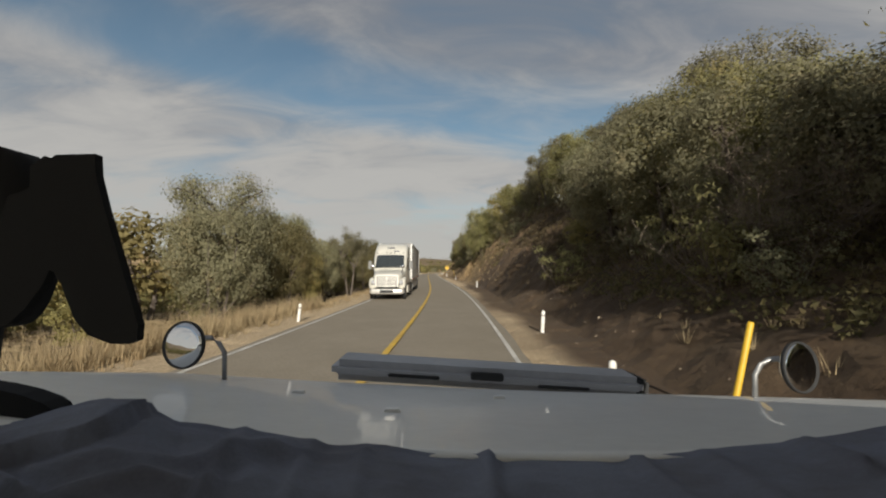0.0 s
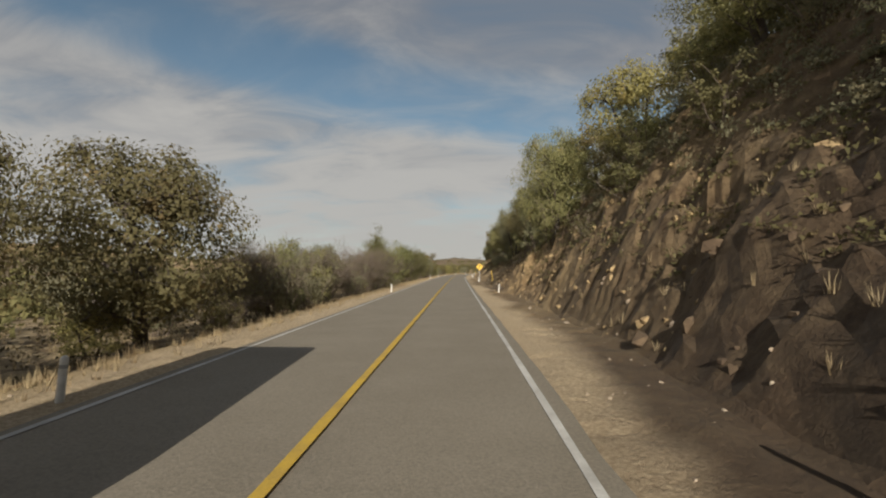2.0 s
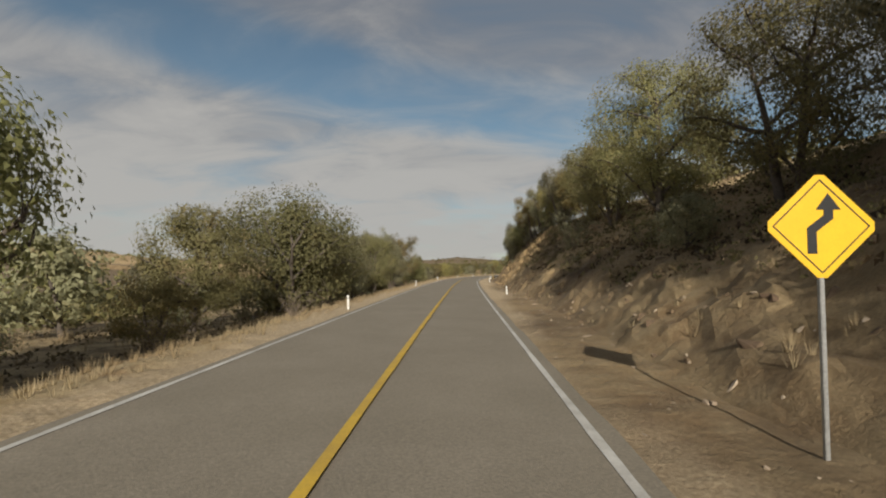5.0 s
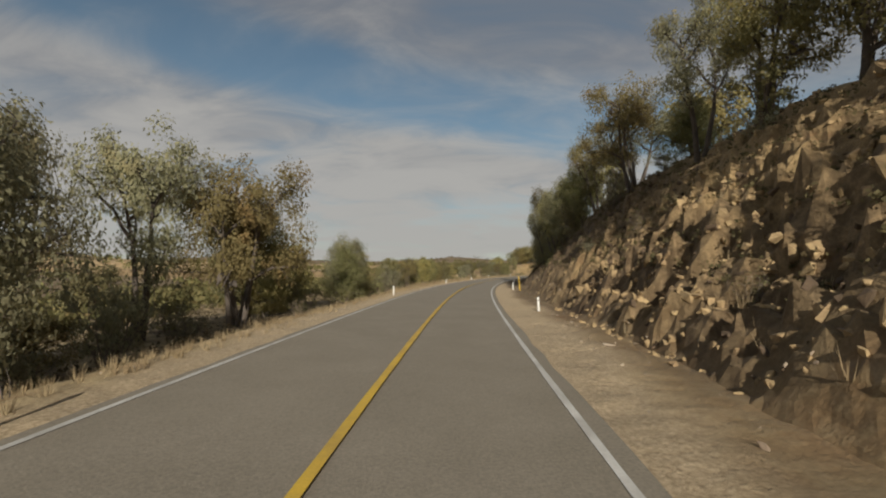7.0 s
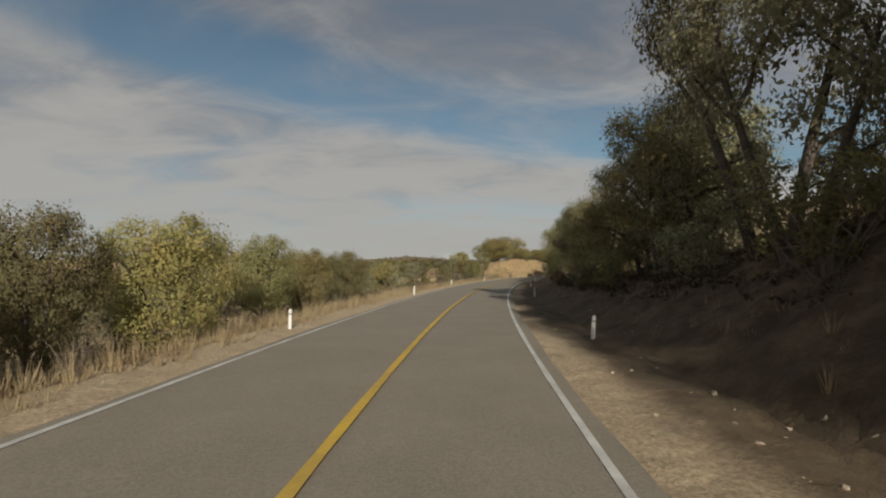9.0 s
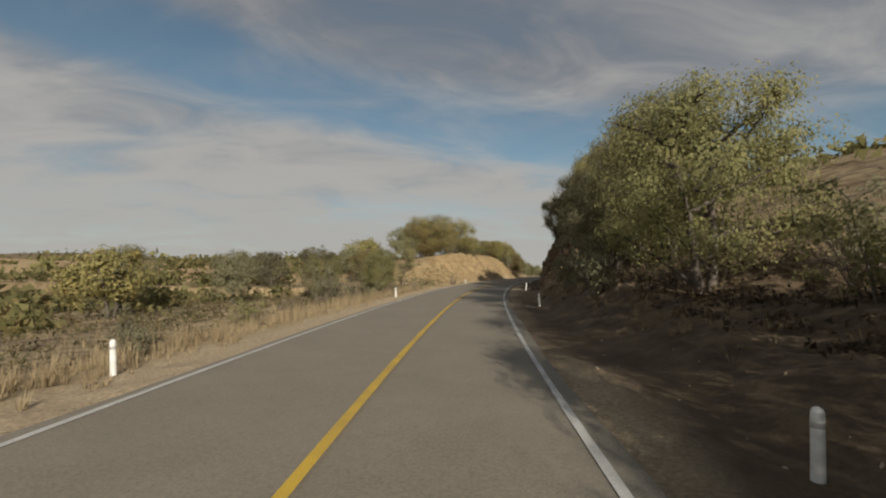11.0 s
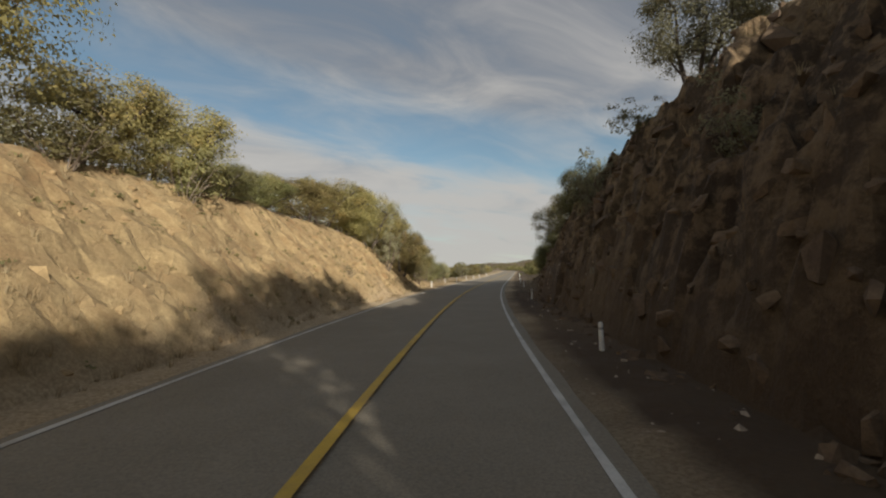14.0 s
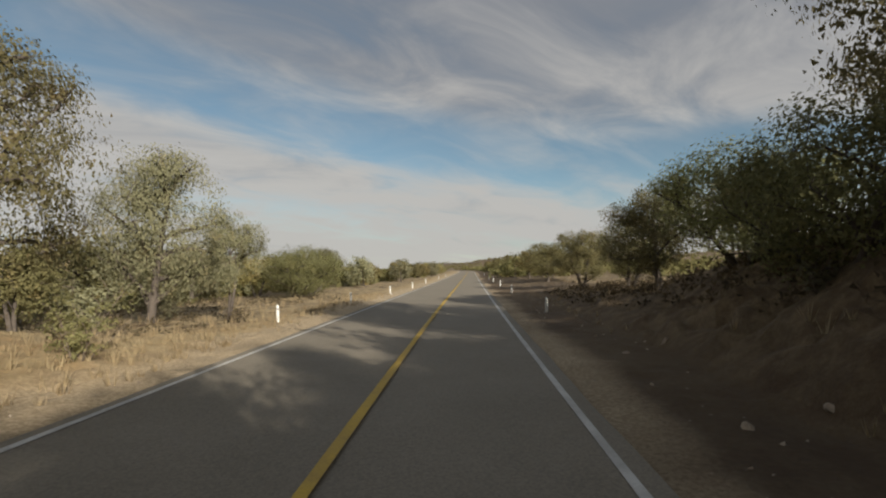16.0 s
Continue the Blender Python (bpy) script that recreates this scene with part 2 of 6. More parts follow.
def ground_material():
    """Soil, rock, straw and gravel, laid out by the ground's own zones."""
    m = bpy.data.materials.new("ground_soil")
    m.use_nodes = True
    n, l = m.node_tree.nodes, m.node_tree.links
    b = n["Principled BSDF"]
    b.inputs["Roughness"].default_value = 0.95
    tc = n.new("ShaderNodeTexCoord")
    zone = n.new("ShaderNodeVertexColor")
    zone.layer_name = "zone"
    z = n.new("ShaderNodeSeparateColor")
    l.new(zone.outputs[0], z.inputs[0])

    def noise_of(scale, detail=6, rough=0.65, kind="ShaderNodeTexNoise"):
        t = n.new(kind)
        t.inputs["Scale"].default_value = scale
        if kind == "ShaderNodeTexNoise":
            t.inputs["Detail"].default_value, t.inputs["Roughness"].default_value = detail, rough
        l.new(tc.outputs["Object"], t.inputs["Vector"])
        return t

    def mixed(fac, a, c):
        x = n.new("ShaderNodeMix")
        x.data_type = "RGBA"
        for key, v in (("Factor", fac), ("A", a), ("B", c)):
            if isinstance(v, tuple):
                x.inputs[key].default_value = (*v, 1)
            else:
                l.new(v, x.inputs[key])
        return x.outputs["Result"]

    def ranged(v, a, c, lo=0.0, hi=1.0):
        x = n.new("ShaderNodeMapRange")
        for i, q in enumerate((a, c, lo, hi)):
            x.inputs[i + 1].default_value = q
        l.new(v, x.inputs[0])
        return x.outputs[0]

    def times(a, c, op="MULTIPLY"):
        x = n.new("ShaderNodeMath")
        x.operation = op
        for i, v in enumerate((a, c)):
            if isinstance(v, float):
                x.inputs[i].default_value = v
            else:
                l.new(v, x.inputs[i])
        return x.outputs[0]

    broad, mid, grit = noise_of(0.22), noise_of(1.6, 8, 0.7), noise_of(14.0, 8, 0.75)
    cracks = noise_of(1.1, kind="ShaderNodeTexVoronoi")
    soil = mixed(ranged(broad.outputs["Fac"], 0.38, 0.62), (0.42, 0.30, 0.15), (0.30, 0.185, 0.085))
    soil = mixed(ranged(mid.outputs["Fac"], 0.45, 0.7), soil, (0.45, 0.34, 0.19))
    # low alpha darkens the soil: humus, and shade painted into the right cut
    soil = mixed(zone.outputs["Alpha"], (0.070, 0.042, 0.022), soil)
    # dark mottle paints in the shadowed gaps of the rock at low alpha
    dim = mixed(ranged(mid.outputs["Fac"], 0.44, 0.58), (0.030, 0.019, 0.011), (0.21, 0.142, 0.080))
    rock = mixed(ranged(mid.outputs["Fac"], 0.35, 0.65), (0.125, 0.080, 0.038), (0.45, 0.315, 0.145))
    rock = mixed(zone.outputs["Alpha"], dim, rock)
    straw = mixed(ranged(grit.outputs["Fac"], 0.35, 0.65), (0.34, 0.25, 0.13), (0.50, 0.39, 0.22))
    gravel = mixed(ranged(grit.outputs["Fac"], 0.40, 0.6), (0.40, 0.295, 0.175), (0.54, 0.42, 0.27))
    c = mixed(times(z.outputs["Red"], ranged(mid.outputs["Fac"], 0.3, 0.5)), soil, rock)
    c = mixed(times(z.outputs["Green"], ranged(noise_of(0.8).outputs["Fac"], 0.35, 0.6)), c, straw)
    c = mixed(z.outputs["Blue"], c, gravel)
    hs = n.new("ShaderNodeHueSaturation")
    l.new(c, hs.inputs["Color"])
    l.new(ranged(grit.outputs["Fac"], 0.25, 0.75, 0.72, 1.28), hs.inputs["Value"])
    l.new(hs.outputs["Color"], b.inputs["Base Color"])
    h = times(times(mid.outputs["Fac"], 1.2), times(cracks.outputs["Distance"], 0.5), "ADD")
    h = times(h, times(grit.outputs["Fac"], 0.35), "ADD")
    bp = n.new("ShaderNodeBump")
    bp.inputs["Strength"].default_value, bp.inputs["Distance"].default_value = 0.9, 0.16
    l.new(h, bp.inputs["Height"])
    l.new(bp.outputs[0], b.inputs["Normal"])
    return m


GROUND = ground_material()


# ---------------------------------------------------------------- the lie of the land
def mesh_object(name, verts, faces, mat, parent=None, smooth=False):
    me = bpy.data.meshes.new(name)
    me.from_pydata([tuple(v) for v in verts], [], [tuple(f) for f in faces])
    me.materials.append(mat)
    if smooth:
        me.polygons.foreach_set("use_smooth", [True] * len(me.polygons))
    me.update()
    ob = new(name, me)
    if parent:
        ob.parent = parent
    return ob


def lattice(ix, iy, seed):
    h = (ix.astype(np.int64) * 374761393 + iy.astype(np.int64) * 668265263 + seed * 974634777) & 0xFFFFFFFF
    h = ((h ^ (h >> 13)) * 1274126177) & 0xFFFFFFFF
    return ((h ^ (h >> 16)) & 0xFFFF) / 65535.0 * 2 - 1


def ripple(x, y, seed=0, octaves=4, rough=0.5):
    """Smooth random relief between about -1 and 1."""
    x, y = np.broadcast_arrays(np.asarray(x, float), np.asarray(y, float))
    total, amp, norm = np.zeros(x.shape), 1.0, 0.0
    for o in range(octaves):
        ix, iy = np.floor(x), np.floor(y)
        fx, fy = x - ix, y - iy
        fx, fy = fx * fx * (3 - 2 * fx), fy * fy * (3 - 2 * fy)
        a, b = lattice(ix, iy, seed + o), lattice(ix + 1, iy, seed + o)
        c, d = lattice(ix, iy + 1, seed + o), lattice(ix + 1, iy + 1, seed + o)
        total += amp * ((a * (1 - fx) + b * fx) * (1 - fy) + (c * (1 - fx) + d * fx) * fy)
        norm += amp
        x, y, amp = x * 2.03 + 17.1, y * 2.03 + 5.7, amp * rough
    return total / norm * 1.6


def facets(x, y, size, seed):
    """Broken rock: cells that stand out by different amounts, each tilted its own way, with cracks between."""
    x, y = np.broadcast_arrays(np.asarray(x, float) / size, np.asarray(y, float) / size / 1.5)
    ix, iy = np.floor(x), np.floor(y)
    best, second, value = np.full(x.shape, 9.0), np.full(x.shape, 9.0), np.zeros(x.shape)
    for dx in (-1, 0, 1):
        for dy in (-1, 0, 1):
            cx, cy = ix + dx, iy + dy
            qx, qy = cx + 0.5 + 0.45 * lattice(cx, cy, seed), cy + 0.5 + 0.45 * lattice(cx, cy, seed + 1)
            r = np.hypot(x - qx, y - qy)
            out = 0.5 * lattice(cx, cy, seed + 2) + 0.5 * ((x - qx) * lattice(cx, cy, seed + 3) + (y - qy) * lattice(cx, cy, seed + 4))
            second = np.where(r < best, best, np.minimum(second, r))
            value = np.where(r < best, out, value)
            best = np.minimum(best, r)
    return value - 0.25 * np.clip(1 - (second - best) / 0.14, 0, 1)


CUT_S = (-80, -20, 10, 29, 42, 55, 67, 80, 92, 105, 117, 130, 150, 165, 181, 194, 207, 220, 234, 247, 262, 280, 297, 312, 325, 338,
         350, 363, 376, 389, 402, 412, 424, 436, 460)
CUT_H = (3, 3.4, 3.8, 6.2, 8.2, 9.6, 10.4, 9.6, 8.8, 8.2, 6.6, 6.0, 6.0, 6.6, 7.4, 8.2, 8.6, 8.4, 6.2, 3.4, 1.8, 1.5, 2.4, 4.4, 6.2, 7.6,
         8.6, 9.8, 10.4, 10.2, 8.6, 6.8, 3.8, 1.3, 0.5)
BANK_S = (330, 336, 342, 348, 354, 363, 380, 392, 402, 411, 419, 426)
BANK_H = (0, 0.6, 1.8, 3.3, 4.1, 5.0, 5.4, 5.3, 4.6, 2.8, 0.9, 0)


def relief(s, d):
    """Height of the ground, and how much of it is rock, straw and gravel."""
    s, d = np.broadcast_arrays(np.asarray(s, float), np.asarray(d, float))
    base = rise(s)
    wob = ripple(s / 9, d * 0 + 3.3, 5, 3)
    cut, bank = np.interp(s, CUT_S, CUT_H), np.interp(s, BANK_S, BANK_H, 0, 0)
    # right of the road
    foot = np.interp(s, (0, 50, 80, 110, 165, 225, 245, 300, 330, 400, 430), (5.2, 5.4, 6.2, 5.8, 6.2, 6.4, 5.4, 5.0, 6.1, 6.1, 6.2)) + 0.5 * wob
    crest = 13.4 - 1.0 * (np.interp(s, (330, 350, 395, 410), (0, 1, 1, 0))) + 0.9 * ripple(s / 14, s * 0, 8, 3)
    u = np.clip((d - foot) / (crest - foot), 0, 1)
    steep = u ** np.interp(s, (320, 342, 396, 408), (0.95, 0.58, 0.58, 0.9))
    past = np.clip(d - np.where(d > 24, 13.2, crest + (13.2 - crest) * np.clip((d - 14) / 10, 0, 1)), 0, None)
    right = cut * steep + np.where(cut > 3, 1, cut / 3) * (0.30 * np.minimum(past, 18) + 0.06 * np.clip(past - 18, 0, 60))
    rocky_r = np.interp(s, (30, 50, 76, 84, 100, 108, 176, 184, 203, 214, 240, 306, 318, 392, 404),
                        (0.12, 0.2, 0.55, 1, 0.9, 0.14, 0.2, 1, 0.9, 0.3, 0.3, 0.5, 1.2, 1.2, 0.6))
    on = np.sin(np.pi * np.clip(u, 0, 1)) ** 0.5 * (u > 0) * (u < 1)
    broken = ripple(s / 2.6, d / 2.0, 21, 4, 0.6)
    steps = np.round(ripple(s / 3.2, d / 1.6, 31, 3) * 2.2) / 2.2
    blocks = facets(s, d * 1.5 + 0.35 * ripple(s / 2, d / 2, 35, 2), 1.25, 77)
    right = right + on * np.minimum(cut, 8) / 8 * (0.5 * broken + 0.25 * ripple(s / 0.9, d / 0.7, 36, 2) + rocky_r * (0.3 * steps + np.interp(s, (70, 80, 104, 112, 178, 186, 208, 214, 306, 320), (1.1, 0.8, 0.8, 1.1, 1.15, 0.95, 0.95, 1.0, 1.15, 1.7)) * blocks + np.interp(s, (70, 80, 100, 108, 178, 186, 226, 234, 306, 318), (0, 0.9, 0.9, 0, 0, 0.95, 0.7, 0, 0, 0.7)) * facets(s * 2.3, d * 2.9, 1.25, 91))) + (u >= 1) * 0.35 * broken * np.clip((30 - d) / 12, 0, 1)
    # ledges in the layered rock
    ledge = on * np.interp(s, (196, 206, 230, 238, 318, 330, 398, 406), (0, 0.45, 0.45, 0, 0, 0.75, 0.75, 0))
    tilt = right / 0.85 + 0.9 * ripple(s / 7, d / 5, 45, 3) + s * 0.05
    part_ = tilt - np.floor(tilt)
    right = right + ledge * 0.85 * (part_ ** 4 - part_)
    # left of the road
    v = np.clip((-d - 5.4 - 0.5 * wob) / 4.6, 0, 1)
    mound = bank * v ** 0.85
    drop = np.clip((-d - 5.2) / 5.0, 0, 1)
    drop = drop * drop * (3 - 2 * drop)
    low = np.interp(s, (-50, 60, 110, 170, 240, 320, 430), (0.7, 0.9, 0.8, 1.0, 1.0, 0.6, 0.3))
    fall = -low * drop - 0.035 * np.clip(-d - 10, 0, 60)
    behind = np.clip((-d - 10.4) / 14, 0, 1)
    left = np.where(bank > 0.01, np.maximum(mound * (1 - 0.35 * behind), fall * (1 - np.clip(bank / 2, 0, 1)) + 0), fall)
    on_l = np.sin(np.pi * v) ** 0.5 * (v > 0) * (v < 1) * np.clip(bank / 4, 0, 1)
    left = left + on_l * (0.34 * broken + 0.2 * steps + 0.28 * blocks + 0.34 * facets(s * 2.1, d * 2.6, 1.25, 95)) + drop * 0.10 * broken * np.clip((26 + d) / 10, 0, 1)
    near = np.where(d > 0, right, left)
    under = np.clip((np.abs(d + 0.25) - 3.3) / 0.9, 0, 1)
    near = near + 0.04 * ripple(s / 0.7, d / 0.7, 41, 2) * under - 0.09 * (1 - under) - 0.05
    # the hills far off
    out = np.clip((np.abs(d) - 70) / 500, 0, 1)
    x, y = spot(s, d)
    ahead = np.clip((s - 560) / 700, 0, 1) + np.clip((-60 - s) / 300, 0, 1)
    hills = out * (14 + 22 * ripple(x / 420, y / 420, 51, 4)) + ahead * np.clip((np.abs(d) - 12) / 200, 0, 1) * (10 + 14 * ripple(x / 300, y / 300, 61, 3))
    z = base + near + hills + 1.2 * np.clip((np.abs(d) - 25) / 40, 0, 1) * ripple(x / 30, y / 30, 71, 4)
    rock = np.where(d > 0, rocky_r * on, on_l * 0.7)
    edge = np.where(d > 0, np.interp(s, (0, 55, 65, 108, 118, 150, 165, 225, 238), (4.1, 4.2, 5.0, 5.0, 4.4, 4.4, 5.5, 5.5, 4.3)), 6.0)
    grit = np.clip((edge + 0.6 * wob + 0.4 * broken - np.abs(d)) / 0.9, 0, 1)
    straw = np.clip(np.where(d > 0, np.where(u >= 1, 0.6, 0.25 * (1 - rocky_r) * np.interp(s, (50, 75), (0.15, 1))), np.where(bank > 0.6, 0.25, 0.9)), 0, 1) * np.interp(np.abs(d), (25, 60), (1, 0.4))
    return z, np.clip(rock, 0, 1), straw, np.clip(grit, 0, 1)


def floor_at(s, d):
    return float(relief(np.array([s]), np.array([d]))[0][0])


def place(s, d, sink=0.0):
    x, y = spot(s, d)
    return Vector((float(x), float(y), floor_at(s, d) - sink))


rows_s = np.concatenate([-np.geomspace(360, 14, 22), np.arange(-13, 60, 0.5), np.arange(60, 112, 0.33), np.arange(112, 176, 0.55), np.arange(176, 236, 0.33), np.arange(236, 328, 0.55), np.arange(328, 412, 0.33), np.arange(412, 446, 0.5), 446 + np.geomspace(1, 1900, 60)])
cols = np.concatenate([-np.geomspace(2600, 15.5, 34), np.arange(-15, -4.4, 0.34), np.linspace(-4.3, 3.9, 6),
                       np.arange(4.2, 14.6, 0.23), np.geomspace(15, 2600, 34)])
SG, DG = np.meshgrid(rows_s, cols, indexing="ij")
zg, rock_z, straw_z, grit_z = relief(SG, DG)
# pale soil on the left bank and the verges, dark humus under the wood, right cut darkened further as painted shade
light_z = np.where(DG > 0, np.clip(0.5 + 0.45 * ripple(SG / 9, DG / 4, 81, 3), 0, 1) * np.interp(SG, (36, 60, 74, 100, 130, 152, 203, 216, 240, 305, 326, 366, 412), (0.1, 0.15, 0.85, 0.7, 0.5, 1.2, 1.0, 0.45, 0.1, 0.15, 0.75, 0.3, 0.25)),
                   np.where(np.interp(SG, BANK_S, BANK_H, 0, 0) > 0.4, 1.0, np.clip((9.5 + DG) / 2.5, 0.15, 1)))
xg, yg = spot(SG, DG)
nr, nc = SG.shape
idx = np.arange(nr * nc).reshape(nr, nc)
quads = np.stack([idx[:-1, :-1], idx[:-1, 1:], idx[1:, 1:], idx[1:, :-1]], -1).reshape(-1, 4)
ground_mesh = bpy.data.meshes.new("ground")
ground_mesh.from_pydata(np.stack([xg, yg, zg], -1).reshape(-1, 3).tolist(), [], quads.tolist())
ground_mesh.materials.append(GROUND)
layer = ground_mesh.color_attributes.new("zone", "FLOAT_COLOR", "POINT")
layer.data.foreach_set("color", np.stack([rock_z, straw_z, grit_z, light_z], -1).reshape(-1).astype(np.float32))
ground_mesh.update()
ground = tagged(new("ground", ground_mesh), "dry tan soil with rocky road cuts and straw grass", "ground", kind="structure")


def strip(name, d0, d1, s0, s1, step, lift, mat, thick=0.0, ragged=0.0, seed=1):
    """A band along the road between two distances from its centre line."""
    ss = np.arange(s0, s1, step)
    w = ragged * ripple(ss / 1.3, ss * 0, seed, 3)
    lines = []
    for d, dz in ((d0 + (w if thick else 0), lift - thick), (d0 + w, lift), (d1 - w, lift), (d1 - (w if thick else 0), lift - thick)):
        d = np.broadcast_to(d, ss.shape)
        x, y = spot(ss, d)
        lines.append(np.stack([x, y, rise(ss) + dz - 0.012 * np.abs(d)], -1))
    if not thick:
        lines = lines[1:3]
    v = np.stack(lines, 1).reshape(-1, 3)
    k, f = len(lines), []
    for i in range(len(ss) - 1):
        for j in range(k - 1):
            f.append((i * k + j, i * k + j + 1, (i + 1) * k + j + 1, (i + 1) * k + j))
    return mesh_object(name, v, f, mat)


road = tagged(strip("road", -4.0, 3.34, -380, 1500, 1.5, 0.03, ASPHALT, 0.14, 0.05), "worn grey asphalt two-lane country road", "road", kind="structure")
tagged(strip("centre_line", -0.075, 0.075, -60, 900, 1.0, 0.037, YELLOW_PAINT, 0, 0.008, 3), "solid yellow painted centre line", "road marking", kind="structure")
tagged(strip("edge_line", 2.96, 3.08, -60, 900, 1.0, 0.037, WHITE_PAINT, 0, 0.008, 4), "solid white painted edge line", "road marking", kind="structure")
tagged(strip("edge_line", -3.78, -3.66, -60, 900, 1.0, 0.037, WHITE_PAINT, 0, 0.008, 5), "solid white painted edge line", "road marking", kind="structure")


# ---------------------------------------------------------------- trees and bushes
def tube(verts, faces, path, radii, sides=5):
    """Adds a tapered limb along a path."""
    start = len(verts)
    for i, (p, r) in enumerate(zip(path, radii)):
        axis = (path[min(i + 1, len(path) - 1)] - path[max(i - 1, 0)]).normalized()
        side = axis.orthogonal().normalized()
        other = axis.cross(side)
        for k in range(sides):
            a = 2 * math.pi * k / sides
            verts.append(p + (side * math.cos(a) + other * math.sin(a)) * r)
    for i in range(len(path) - 1):
        for k in range(sides):
            a, b = start + i * sides + k, start + i * sides + (k + 1) % sides
            faces.append((a, b, b + sides, a + sides))


def limb(rng, start, way, length, bend, steps=4, droop=0.0):
    path, p, w = [start.copy()], start.copy(), way.normalized()
    for _ in range(steps):
        w = (w + Vector((rng.uniform(-bend, bend), rng.uniform(-bend, bend), rng.uniform(-bend, bend) - droop))).normalized()
        p = p + w * (length / steps)
        path.append(p.copy())
    return path


def leaf_cloud(rs, centres, sizes, count, leaf, squash=0.7):
    """Small leaf sprays round the given centres, one triangle each."""
    c = np.asarray(centres)
    pick = rs.choice(len(c), count, p=np.asarray(sizes) ** 2 / np.sum(np.asarray(sizes) ** 2))
    way = rs.normal(size=(count, 3))
    way /= np.linalg.norm(way, axis=1, keepdims=True)
    reach = rs.uniform(0.15, 1.0, (count, 1)) ** 0.7
    pos = c[pick] + way * reach * np.asarray(sizes)[pick][:, None] * np.array([1, 1, squash])
    heart = c.mean(0) * np.array([1, 1, 0.8])
    out_ = pos - heart
    out_ /= np.linalg.norm(out_, axis=1, keepdims=True) + 1e-9
    n = out_ * 0.75 + way * 0.55 + rs.normal(size=(count, 3)) * 0.38 + np.array([0, 0, 0.2])   # leaves face outwards, to the light
    n /= np.linalg.norm(n, axis=1, keepdims=True) + 1e-9
    a = np.cross(n, rs.normal(size=(count, 3)))
    a /= np.linalg.norm(a, axis=1, keepdims=True) + 1e-9
    b = np.cross(n, a)
    size = leaf * rs.uniform(0.55, 1.3, (count, 1))
    q = np.stack([pos - a * size, pos + a * size * 0.7 + b * size * 0.5, pos + a * size * 0.2 - b * size * 0.55 + n * size * 0.2], 1)
    return q.reshape(-1, 3), np.arange(count * 3).reshape(-1, 3)


